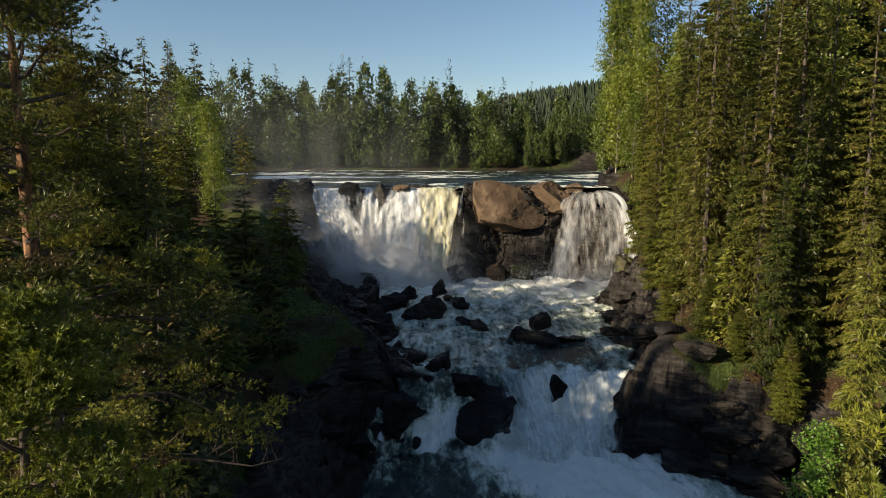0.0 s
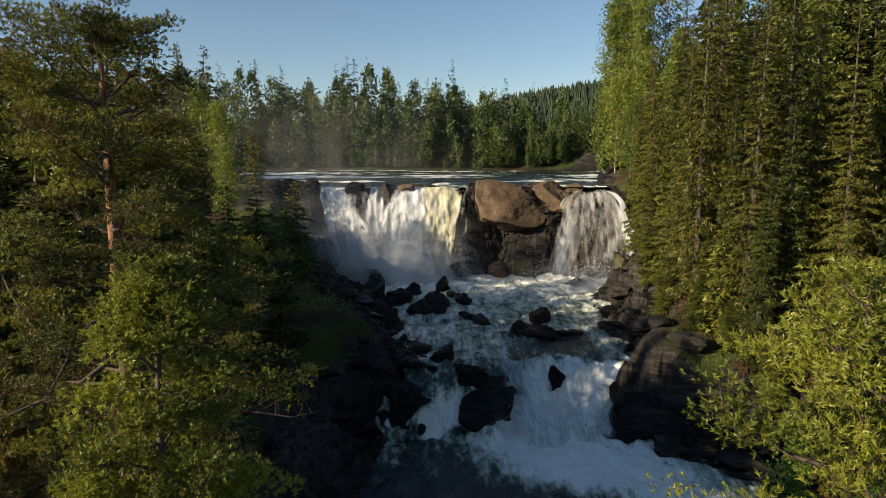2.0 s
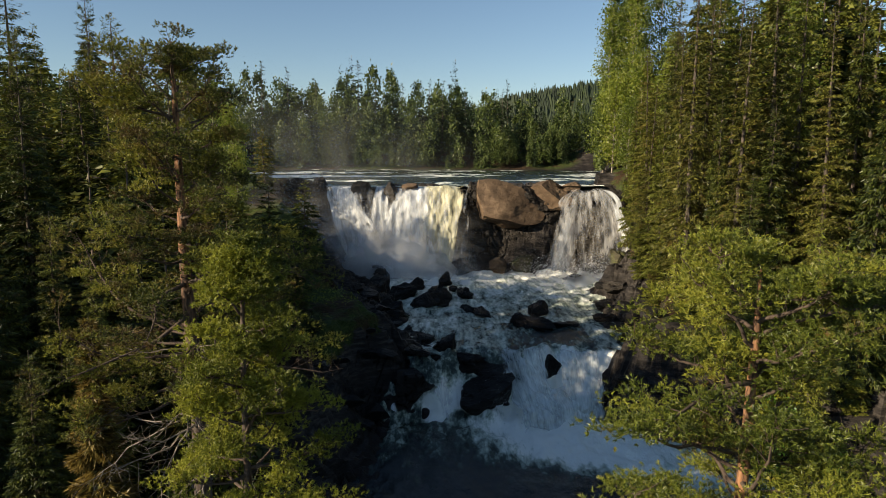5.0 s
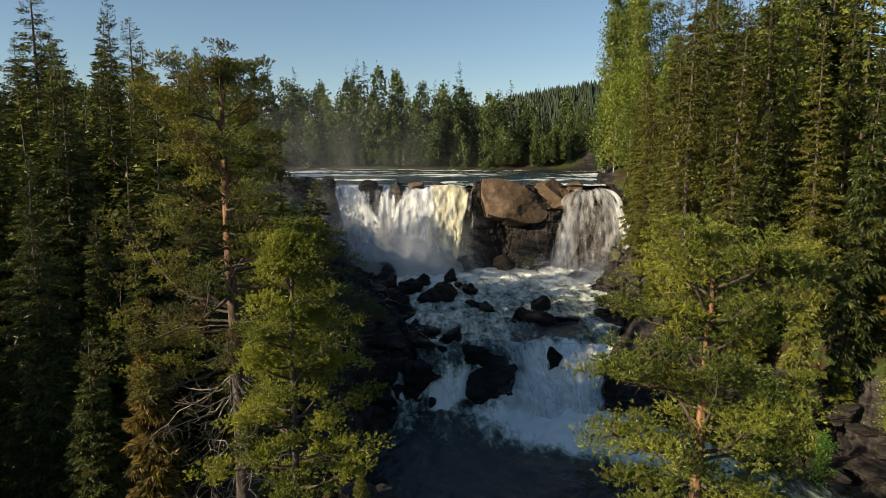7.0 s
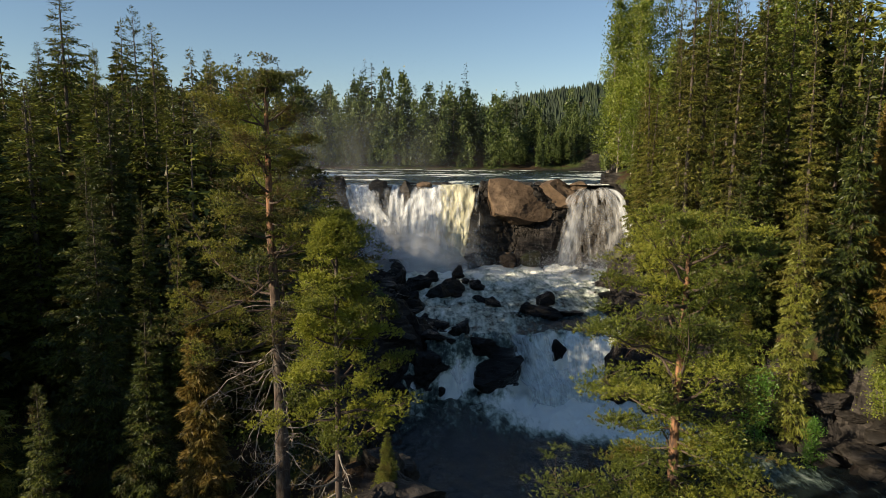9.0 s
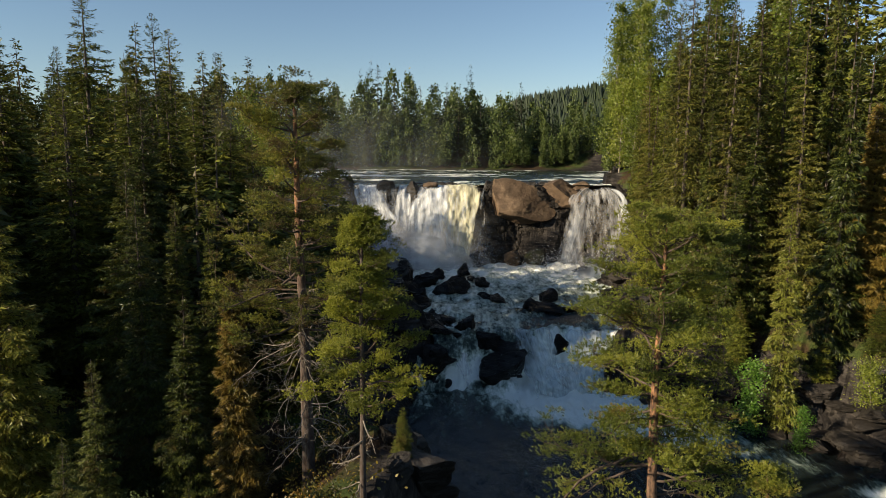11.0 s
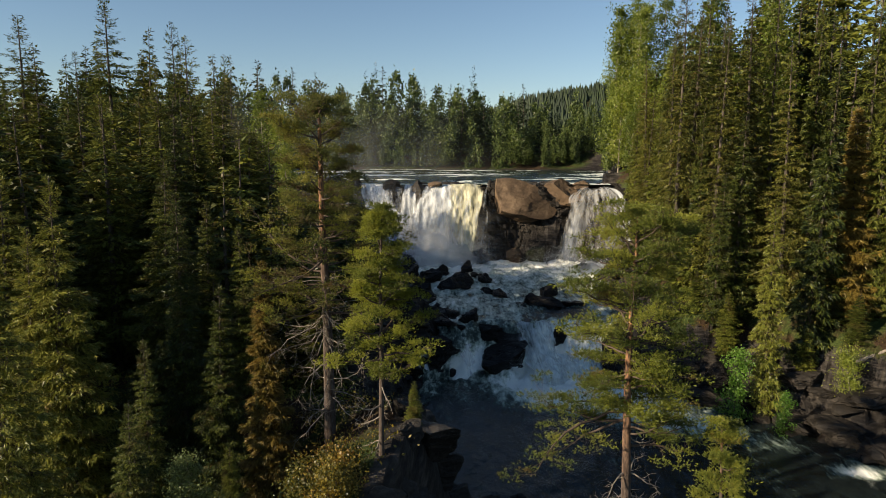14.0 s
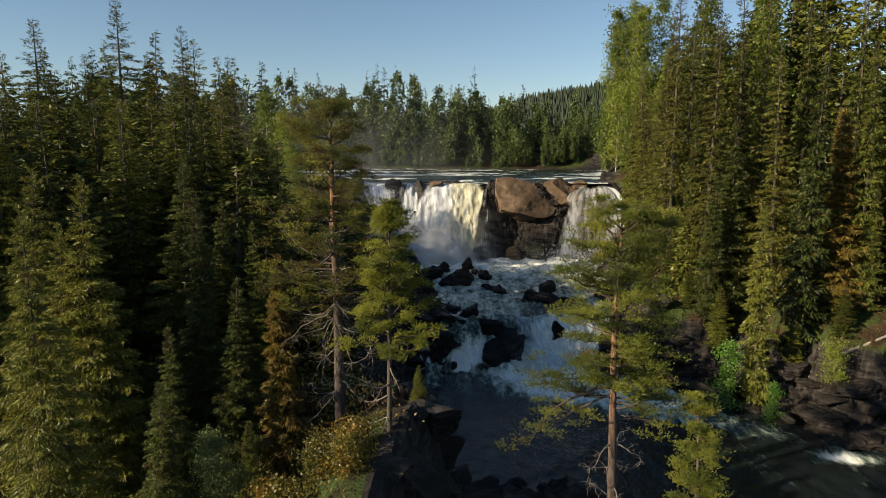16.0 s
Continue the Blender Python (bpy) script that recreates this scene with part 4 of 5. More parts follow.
# ---- trees ----
def spruce_parts(h, r, seed, whorls, per, blades, blade, droop, limbs=True, bare=0.05, power=0.72, ratio=0.2):
    """A Norway spruce: trunk, limbs in whorls, and flat drooping fans of twigs along each limb."""
    rng = np.random.default_rng(seed)
    n = whorls * per
    ring = np.repeat(np.arange(whorls), per)
    u = bare + (0.985 - bare) * ((ring + 0.5) / whorls) ** 0.92 + rng.uniform(-0.8, 0.8, n) / whorls
    u = np.clip(u, 0.02, 0.992)
    a = np.tile(np.arange(per), whorls) * 2 * math.pi / per + ring * 0.9 + rng.uniform(-0.35, 0.35, n)
    lump = 0.95 + 0.5 * vnoise(u * h * 0.35, np.cos(a) * 1.2 + 3, np.sin(a) * 1.2 + seed) + 0.5 * (rng.random(whorls)[ring] - 0.5) + 0.20 * rng.normal(size=n)
    L = r * (1 - u) ** power * smooth(-0.02, 0.14, u) * np.clip(lump, 0.35, 1.45) + 0.10
    out = np.stack([np.cos(a), np.sin(a), np.zeros(n)], 1)
    side = np.stack([-np.sin(a), np.cos(a), np.zeros(n)], 1)
    dr = droop * (0.7 + 0.6 * rng.random(n)) * (1.2 - 1.1 * u) - 0.75 * smooth(0.78, 1.0, u)

    def stem_x(z):
        return 0.012 * h * vnoise(z / h * 2, 0.0, seed * 3.1)

    def along(s, k):
        z = u[k] * h + L[k] * (-dr[k] * s + 0.42 * np.abs(dr[k]) * s ** 2.4)
        P = out[k] * (L[k] * s)[:, None] + side[k] * (0.10 * L[k] * np.sin(s * 3 + k))[:, None]
        P[:, 0] += stem_x(u[k] * h)
        P[:, 2] = z
        return P

    weight = L ** 1.15 + 0.10
    m = n * blades
    k = rng.choice(n, m, p=weight / weight.sum())
    s = rng.beta(1.5, 1.1, m)
    sgn = rng.choice((-1.0, 1.0), m)
    v = rng.random(m)
    wide = (0.40 * L[k] + 0.10) * (1.15 - s) ** 0.6 * v
    P = along(s, k) + (side[k] * (sgn * 0.85)[:, None] + out[k] * 0.45) * wide[:, None]
    P[:, 2] -= 0.30 * wide * v * (1.2 - u[k]) * (1 + droop)
    P += rng.normal(size=(m, 3)) * np.array([0.10, 0.10, 0.16]) * blade
    D = side[k] * (sgn * (0.25 + 0.5 * v))[:, None] + out[k] * 0.55 + rng.normal(size=(m, 3)) * 0.30
    D[:, 2] += -0.20 - 0.55 * v * (1 - u[k]) * (0.5 + droop) + 0.85 * smooth(0.8, 1, u[k])
    D = unit(D)
    S = unit(np.cross(D, rng.normal(size=(m, 3)) * 0.55 + np.array([0, 0, 1.0])))
    ln = blade * (0.5 + 0.8 * rng.random(m) ** 1.5) * (0.55 + 0.45 * smooth(0, 0.35, 1 - u[k]))
    needles = spikes(P, D, S, ln, ln * rng.uniform(0.75, 1.3, m) * ratio)
    tz = np.linspace(-0.6, h * 1.0, 11)
    tp = np.stack([stem_x(tz), 0 * tz, tz], 1)
    trunk = tube(tp, 0.0095 * h * (1 - np.clip(tz / h, 0, 1)) ** 0.9 + 0.012, 8)
    # dead twigs near the stem
    c = int(m * 0.07)
    k = rng.choice(n, c, p=weight / weight.sum())
    s = rng.uniform(0.02, 0.6, c)
    D = unit(out[k] + rng.normal(size=(c, 3)) * 0.6 + np.array([0, 0, -0.35]))
    twigs = spikes(along(s, k), D, unit(np.cross(D, rng.normal(size=(c, 3)))), rng.uniform(0.5, 1.2, c) * blade * 1.5, rng.uniform(0.06, 0.2, c) * blade)
    if limbs:
        pieces = [tube(along(np.linspace(0, 0.95, 3), np.full(3, i)), (0.008 + 0.011 * L[i]) * np.array([1, 0.6, 0.15]), 3) for i in range(0, n, 4)]
        V, F = join(pieces)
        quads = np.concatenate([F[:, [0, 1, 2]], F[:, [0, 2, 3]]])
        twigs = join([(V, quads), twigs])
    return trunk, twigs, needles


def spruce(label, m, seed, h, r, mat, detail="mid", droop=0.55, group="spruces", power=0.72):
    ob = thing("spruce_tree", label, "tree", group, m)
    wh, per, bl, size, ratio = {"high": (44, 6, 185, 0.27, 0.26), "mid": (42, 6, 66, 0.42, 0.34), "low": (22, 5, 18, 0.90, 0.50)}[detail]
    trunk, wood, needles = spruce_parts(h, r, seed, wh, per, bl, size, droop, detail != "low", power=power, ratio=ratio)
    part("trunk", mesh_np("trunk", *trunk, SPRUCE_BARK, True), ob)
    tagged(part("branch_work", mesh_np("branch_work", *wood, TWIG_BARK, False), ob), kind="stuff")
    part("crown", mesh_np("crown", *needles, mat), ob)
    ob["h"] = h
    return ob


def wander(start, direction, length, n, rng, rise=0.2, wiggle=0.16):
    """A crooked limb as a chain of points."""
    P, d = [np.array(start, float)], np.array(direction, float)
    for i in range(n):
        d = unit(d + rng.normal(size=3) * wiggle + np.array([0, 0, rise / n]))
        P.append(P[-1] + d * length / n)
    return np.array(P)


def tufts(C, radius, per, blades, blade, rng, flat=0.55, up=0.5):
    """Tufts of needles round cluster centres C (n, 3), each a short shoot with needles along it."""
    n = len(C) * per
    off = rng.normal(size=(n, 3)) * np.array([1, 1, flat]) * radius * 0.55
    Q = np.repeat(C, per, 0) + off
    lean = unit(off * np.array([1, 1, 0.4]) + rng.normal(size=(n, 3)) * 0.35 * radius + np.array([0, 0, up * radius]))
    m = n * blades
    shoot = np.repeat(lean, blades, 0)
    D = unit(rng.normal(size=(m, 3)) * 0.55 + shoot * 0.8)
    S = unit(np.cross(D, rng.normal(size=(m, 3))))
    ln = blade * rng.uniform(0.6, 1.15, m)
    base = np.repeat(Q, blades, 0) + shoot * (rng.random(m) * 1.1 * blade)[:, None]
    return spikes(base, D, S, ln, ln * rng.uniform(0.19, 0.30, m))


def pine(label, m, seed, h, crown_from, reach, limbs, mat, girth, blade=0.085, dead=0, lean=0.0, profile=((0, 0.9), (0.3, 1.0), (0.6, 0.62), (0.85, 0.42), (1, 0.2)), density=1.0, twigs=9, radius=0.24, flat=0.4, extra=(), rise=0.35):
    """A Scots pine: bare lower trunk, crooked limbs, flat clouds of needles, dead snags below.
    profile: how far the limbs reach from the crown's foot (0) to its top (1); extra: single limbs (height, turn, length)."""
    rng = np.random.default_rng(seed)
    ob = thing("pine_tree", label, "tree", "pines", m)
    tz = np.linspace(-0.8, h, 20)
    tx = lean * (tz / h) ** 2 * h + 0.012 * h * vnoise(tz / h * 3, 0.0, seed) * (tz / h)
    ty = 0.010 * h * vnoise(tz / h * 3, 5.0, seed) * (tz / h)
    rad = girth * 0.5 * (1 - 0.84 * np.clip(tz / h, 0, 1) ** 1.3) * np.where(tz < 0, 1.25, 1.0) + 0.012
    rad[-1] = 0.015
    part("trunk", mesh_np("trunk", *tube(np.stack([tx, ty, tz], 1), rad, 12), PINE_BARK, True), ob)
    wanted = []
    for i in range(limbs):
        u = crown_from + (0.985 - crown_from) * ((i + rng.random() * 0.8) / limbs)
        c = (u - crown_from) / (1 - crown_from)
        ln = reach * float(np.interp(c, *zip(*profile))) * rng.uniform(0.55, 1.18)
        wanted.append((u * h, i * 2.4 + rng.uniform(-0.5, 0.5), ln, rng.uniform(-0.28, 0.18) + 0.75 * c * c))
    wanted += [(z, a, ln, -0.08) for z, a, ln in extra]
    for z, a, ln, tilt in wanted:
        start = (np.interp(z, tz, tx), np.interp(z, tz, ty), z)
        P = wander(start, (math.cos(a), math.sin(a), tilt), ln, 7, rng, rise, 0.19)
        wood, centres = [tube(P, np.linspace(0.022 + 0.012 * ln, 0.010, 8), 5)], []
        for j in range(twigs):
            q = (0.34 + 0.66 * (j + rng.random()) / twigs) * 7
            i0 = min(6, int(q))
            b = P[i0] + (P[i0 + 1] - P[i0]) * (q - i0)
            d = unit(P[-1] - P[0]) + rng.normal(size=3) * np.array([0.9, 0.9, 0.25]) + np.array([0, 0, 0.22])
            tl = ln * rng.uniform(0.10, 0.27) + 0.12
            Q = wander(b, unit(d), tl, 4, rng, 0.4, 0.22)
            wood.append(tube(Q, np.linspace(0.014, 0.005, 5), 3))
            centres += [Q[-1], Q[3] + rng.normal(size=3) * np.array([0.22, 0.22, 0.05])]
            wood.append(tube(wander(Q[1], unit(d + rng.normal(size=3) * 0.7), tl * 0.7, 2, rng, 0.2, 0.3), np.linspace(0.008, 0.003, 3), 3))
        limb = part("limb", mesh_np("limb", *join(wood), LIMB_BARK, True), ob)
        part("needles", mesh_np("needles", *tufts(np.array(centres), radius, max(2, int(22 * density)), 17, blade, rng, flat), mat), limb)
    for i in range(dead):
        z = h * rng.uniform(crown_from - 0.30, crown_from + 0.10)
        a = rng.uniform(0, 6.28)
        ln = reach * rng.uniform(0.4, 0.95)
        start = (np.interp(z, tz, tx), np.interp(z, tz, ty), z)
        P = wander(start, (math.cos(a), math.sin(a), rng.uniform(-0.45, 0.1)), ln, 7, rng, -0.1, 0.25)
        pieces = [tube(P, np.linspace(0.036, 0.006, 8), 5)]
        for j in range(11):
            q = P[rng.integers(2, 7)]
            T = wander(q, unit(rng.normal(size=3) + unit(P[-1] - P[0])), ln * rng.uniform(0.12, 0.36), 4, rng, -0.2, 0.35)
            pieces.append(tube(T, np.linspace(0.012, 0.003, 5), 3))
            pieces.append(tube(wander(T[2], unit(rng.normal(size=3)), ln * 0.12, 2, rng, -0.1, 0.3), np.linspace(0.006, 0.002, 3), 3))
        part("dead_branch", mesh_np("dead_branch", *join(pieces), DEAD_WOOD, True), ob, "bare grey dead branch")
    return ob


def leafy(label, m, seed, h, crown_from, reach, limbs, mat, bark, girth, leaf=0.16, per=14, name="birch_tree", stems=1, category="tree", steep=0.9):
    """A slender broadleaf tree: pale stem, rising limbs, loose clumps of small leaves."""
    rng = np.random.default_rng(seed)
    ob = thing(name, label, category, name.replace("_", " ") + "s", m)
    wood, centres = [], []
    for s in range(stems):
        foot = np.array([0.0, 0.0, -0.4]) + (rng.normal(size=3) * np.array([0.15, 0.15, 0]) if stems > 1 else 0)
        lean = rng.normal(size=2) * (0.05 if stems == 1 else 0.25)
        tz = np.linspace(0, 1, 10)
        T = foot + np.stack([lean[0] * tz * h + 0.02 * h * vnoise(tz * 3, s, seed), lean[1] * tz * h + 0.02 * h * vnoise(tz * 3, s + 5, seed), tz * (h + 0.4)], 1)
        if stems == 1:
            part("trunk", mesh_np("trunk", *tube(T, girth * 0.5 * (1 - 0.92 * tz) + 0.008, 9), bark, True), ob)
        else:
            wood.append(tube(T, girth * 0.5 * (1 - 0.9 * tz) + 0.005, 5))
        for i in range(limbs):
            u = crown_from + (0.97 - crown_from) * (i + rng.random()) / limbs
            c = (u - crown_from) / (1 - crown_from)
            ln = reach * (0.6 + 0.9 * c - 1.35 * c * c + 0.12) * rng.uniform(0.6, 1.2)
            a = i * 2.4 + rng.uniform(-0.6, 0.6)
            b = np.array([np.interp(u, tz, T[:, q]) for q in range(3)])
            P = wander(b, (math.cos(a), math.sin(a), steep), ln, 5, rng, 0.1, 0.2)
            wood.append(tube(P, np.linspace(0.012 + 0.008 * ln, 0.004, 6), 4))
            for j in range(6):
                q = P[rng.integers(1, 6)]
                centres.append(q + rng.normal(size=3) * 0.2 * ln)
                centres.append(P[rng.integers(3, 6)] + rng.normal(size=3) * 0.14 * ln)
    tagged(part("branch_work", mesh_np("branch_work", *join(wood), bark, True), ob), kind="stuff")
    C = np.array(centres)
    n = len(C) * per
    Q = np.repeat(C, per, 0) + rng.normal(size=(n, 3)) * np.array([0.30, 0.30, 0.26]) * (leaf / 0.16) ** 0.5
    D = unit(rng.normal(size=(n, 3)) + np.array([0, 0, -0.4]))
    S = unit(np.cross(D, rng.normal(size=(n, 3))))
    ln = leaf * rng.uniform(0.6, 1.3, n)
    part("crown", mesh_np("crown", *kites(Q, D, S, ln, ln * 0.75), mat), ob)
    return ob


def stand(x, y, turn=0, tilt=0.0, sink=0.0):
    return pose(x, y, ground_z(x, y) - sink, tilt, 0, turn)


# foreground pines
old_pine = pine("tall old pine with orange upper bark and dead grey snags", pose(-8.3, 13.1, ground_z(-8.3, 13.1)), 11, 33.0 - ground_z(-8.3, 13.1), 0.42, 4.6, 54, OLD_PINE, 0.62, dead=32, radius=0.33, density=1.0, blade=0.085, twigs=9, flat=0.3,
                profile=((0, 0.85), (0.2, 1.0), (0.42, 0.78), (0.6, 0.55), (0.8, 0.58), (0.93, 0.42), (1, 0.22)),
                extra=((12.0, 0.0, 3.9), (12.3, 0.3, 3.2), (11.6, -0.3, 3.4), (10.2, 3.14, 3.8), (9.9, 2.8, 3.4), (9.3, 3.4, 4.2)))
young_pine = pine("slender yellow-green young pine at the cliff's edge", pose(-4.65, 6.6, ground_z(-4.65, 6.6)), 12, 28.4 - ground_z(-4.65, 6.6), 0.34, 2.0, 46, YOUNG_PINE, 0.22, 0.075, dead=9,
                  profile=((0, 0.85), (0.15, 1.1), (0.32, 0.85), (0.6, 0.6), (0.85, 0.34), (1, 0.10)), density=0.95, radius=0.20, flat=0.5, rise=0.6)
river_pine = pine("sunlit pine with orange bark and flat needle clouds", pose(5.2, 3.8, ground_z(5.2, 3.8)), 13, 28.3 - ground_z(5.2, 3.8), 0.60, 2.8, 54, PINE_GREEN, 0.50, dead=12, radius=0.28, density=1.0, blade=0.075, flat=0.34,
                  profile=((0, 0.5), (0.2, 0.75), (0.5, 1.0), (0.82, 0.8), (1, 0.3)),
                  extra=((12.3, 3.15, 4.6), (12.0, 3.6, 3.2), (12.6, 2.5, 3.0), (11.9, 2.9, 3.8), (11.4, -0.4, 2.6), (11.7, 5.4, 2.4), (10.9, 0.5, 2.6)))
small_pine = pine("small pine with a thin orange trunk", pose(8.4, 3.0, ground_z(8.4, 3.0)), 14, 21.1 - ground_z(8.0, 3.0), 0.30, 1.6, 34, PINE_GREEN, 0.22, 0.075, dead=7,
                  profile=((0, 0.9), (0.3, 1.0), (0.7, 0.6), (1, 0.15)), radius=0.2, density=0.7, flat=0.5, rise=0.6)

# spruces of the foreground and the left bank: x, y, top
# The first spruce and its copies carry painted sunlight in their needle colour.
SP_HIGH = [spruce("olive-green spruce on the near bank, sunlight put into its needle colour", pose(-22.0, 12.0, ground_z(-22.0, 12)), 31, 29.4 - ground_z(-22.0, 12), 2.9, SPRUCE_SUNLIT, "high"),
           spruce("dark green spruce on the bank", pose(-21.9, 26.0, ground_z(-21.9, 26)), 32, 34.4 - ground_z(-21.9, 26), 2.2, SPRUCE_GREEN, "high"),
           spruce("dying spruce with rust-brown needles", pose(-11.6, 13.0, ground_z(-11.6, 13)), 33, 25.1 - ground_z(-11.6, 13), 1.25, SPRUCE_DEAD, "high")]
SP_MID = [spruce("tall dark spruce in the wood", pose(-37.1, 61.0, ground_z(-37.1, 61)), 34, 46.7 - ground_z(-37.1, 61), 3.6, SPRUCE_GREEN, "mid"),
          spruce("tall olive spruce with bare lower twigs", pose(25.5, 62.0, ground_z(25.5, 62)), 35, 52.0 - ground_z(25.5, 62), 3.0, SPRUCE_OLIVE, "mid", 0.85),
          spruce("slender sunlit spruce on the rocky bank", pose(29.3, 52.0, ground_z(29.3, 52)), 36, 35.0 - ground_z(29.3, 52), 2.2, SPRUCE_GREEN, "mid", 0.75)]
SP_LOW = [spruce("dark green spruce deep in the wood", pose(-48, 70, ground_z(-48, 70)), 37, 24, 3.4, SPRUCE_GREEN, "low"),
          spruce("dark green spruce deep in the wood", pose(-60, 60, ground_z(-60, 60)), 38, 25, 2.9, SPRUCE_GREEN, "low"),
          spruce("olive green spruce deep in the wood", pose(52, 66, ground_z(52, 66)), 39, 26, 3.3, SPRUCE_OLIVE, "low")]


def again(proto, x, y, top, rng, wide=1.0):
    """Another tree of the same kind, with its own height, girth and turn."""
    h0 = proto["h"]
    g = ground_z(x, y)
    s = (top - g) / h0
    w = s ** 0.6 * wide * rng.uniform(0.85, 1.15)
    return copy_thing(proto, pose(x, y, g - 0.2, rng.uniform(-2, 2), rng.uniform(-2, 2), rng.uniform(0, 360)) @ Matrix.Diagonal((w, w, s, 1)))


rng = np.random.default_rng(77)
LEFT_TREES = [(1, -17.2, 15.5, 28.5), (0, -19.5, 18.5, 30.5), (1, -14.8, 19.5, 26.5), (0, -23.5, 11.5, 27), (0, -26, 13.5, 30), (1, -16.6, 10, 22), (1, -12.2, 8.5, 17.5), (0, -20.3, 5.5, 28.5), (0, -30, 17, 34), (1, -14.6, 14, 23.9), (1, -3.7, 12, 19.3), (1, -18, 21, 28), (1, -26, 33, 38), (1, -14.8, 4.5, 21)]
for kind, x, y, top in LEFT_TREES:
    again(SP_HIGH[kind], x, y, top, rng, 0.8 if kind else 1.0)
# Spruces set into the wood to cast shade on the gorge and right bank.
LEFT_SHADE = [(2, -11, 24, 27.5), (2, -13, 21.5, 27), (2, -12.5, 28, 27), (2, -20, 44, 32.5), (0, -24, 46, 32.5), (0, -27, 41, 35.9), (2, -17.8, 25, 30.5), (2, -15.8, 28, 28), (0, -19, 30, 32), (0, -33, 15, 33.6)]
# Unseen spruces past the left edge, added to block sun from the cascade.
UNSEEN_SHADE = [(0, -38, 20, 37), (2, -41, 23, 38), (0, -36.5, 24, 36.5), (2, -44, 18, 38), (0, -42, 28, 38.5), (2, -46, 25, 38), (0, -35, 20, 36), (2, -48, 31, 39), (0, -45, 12, 37)]
LEFT_MID = [(0, -27, 26, 34.9), (2, -24.5, 30, 35.3), (0, -29, 31, 35.4), (0, -33, 26, 34.9), (2, -36, 22, 34.5), (2, -25, 38, 36.0), (0, -29, 38, 36.0), (2, -22.5, 42, 33.4), (0, -30, 62, 34.3), (0, -28, 57, 34.1), (2, -34, 56, 37.7), (0, -31, 52, 37.3), (2, -26, 46, 36.8), (0, -28, 50, 37.1), (0, -52.3, 55, 46.6), (2, -37.4, 35, 38.1), (0, -46.1, 62, 50.1), (0, -77, 186, 62), (0, -66.7, 90, 48.1), (0, -43, 50, 37.1), (2, -30, 45, 36.7), (0, -39.6, 71, 47.2)]
RIGHT_EDGE = [(2, 26.4, 50.5, 29), (2, 26.6, 86, 38), (1, 26.2, 79, 40), (2, 25.9, 72, 36), (1, 26.4, 66.5, 45), (2, 27.0, 58, 36), (1, 29.8, 63, 50), (2, 29.5, 77, 44), (2, 40.4, 44, 27.5), (2, 30.6, 57, 30)]
RIGHT_MID = [(1, 32.5, 58, 52), (2, 37, 52, 47), (0, 31.5, 73, 50), (2, 30.5, 84, 48), (1, 35, 86, 53), (0, 32.8, 92, 55.1), (1, 33.5, 50, 42.8), (2, 33.6, 44.5, 39.8), (2, 28.6, 42, 26.3), (1, 28, 56, 46), (1, 29, 68, 50), (0, 36, 60, 53), (0, 41, 50, 50), (1, 44, 47, 47), (2, 40, 45, 42), (0, 34, 76, 55), (1, 27, 80, 45), (2, 50, 44, 46)]
for kind, x, y, top in LEFT_SHADE + UNSEEN_SHADE:
    again(SP_LOW[kind], x, y, top, rng, 1.1)
for kind, x, y, top in LEFT_MID + RIGHT_EDGE + RIGHT_MID:
    again(SP_MID[kind], x, y, top, rng, 1.35 if x < 0 else 0.92)
for x, y, h in [(24.6, 58, 6), (25.6, 53.5, 5), (27.6, 49, 7), (30.4, 46, 5), (33.2, 43.4, 6), (37.0, 42.0, 5), (43, 41.5, 7), (23.8, 66, 7), (24.6, 74, 8), (26.2, 60.5, 9), (36.5, 45.5, 9), (47, 42, 8), (25.6, 70, 5)]:
    again(SP_MID[2], x, y, ground_z(x, y) + h, rng, 1.3)
again(SP_HIGH[2], 38.1, 46.0, 35.4, rng, 1.3)


def wood_fill(n, seed, x_range, y_range, tops, gap, keep):
    """Fills a stretch of wood with spruces, none closer to one another than gap."""
    r = np.random.default_rng(seed)
    spots, tries = [], 0
    while len(spots) < n and tries < 6000:
        tries += 1
        x, y = r.uniform(*x_range), r.uniform(*y_range)
        if keep(x, y) and all((x - a) ** 2 + (y - b) ** 2 > gap * gap for a, b in spots):
            spots.append((x, y))
            top = ground_z(x, y) + r.uniform(*tops)
            if x < 0 and y < 110:
                top = min(top, 30.5 + (y + 22) * (0.04 if x > -0.36 * (y + 22) else 0.09))
            again(SP_LOW[int(r.integers(0, 3))], x, y, top, r, 1.25)


def dry_land(x, y, margin):
    p, q = np.array([x]), np.array([y])
    return inside_distance(GORGE, p, q)[0] < -margin and inside_distance(UPPER, p, q)[0] < -2.5


wood_fill(46, 1, (-100, -24), (18, 110), (16, 26), 3.6, lambda x, y: dry_land(x, y, 13) and not (60 < y < 86 and x > -62))
# Extra spruces, many out of view, added to shade the rapids and left bank.
wood_fill(34, 21, (-64, -33), (10, 58), (20, 28), 3.0, lambda x, y: dry_land(x, y, 13))
wood_fill(26, 9, (-150, -44), (104, 186), (20, 28), 4.5, lambda x, y: dry_land(x, y, 5))
wood_fill(16, 7, (-62, -24), (62, 100), (6, 11), 3.0, lambda x, y: dry_land(x, y, 9))
wood_fill(20, 3, (-40, -9), (14, 70), (5, 12), 2.6, lambda x, y: dry_land(x, y, 8))
wood_fill(38, 2, (36, 90), (40, 125), (26, 34), 3.6, lambda x, y: dry_land(x, y, 8))
wood_fill(14, 4, (24, 44), (36, 90), (5, 12), 2.8, lambda x, y: dry_land(x, y, 4.5))
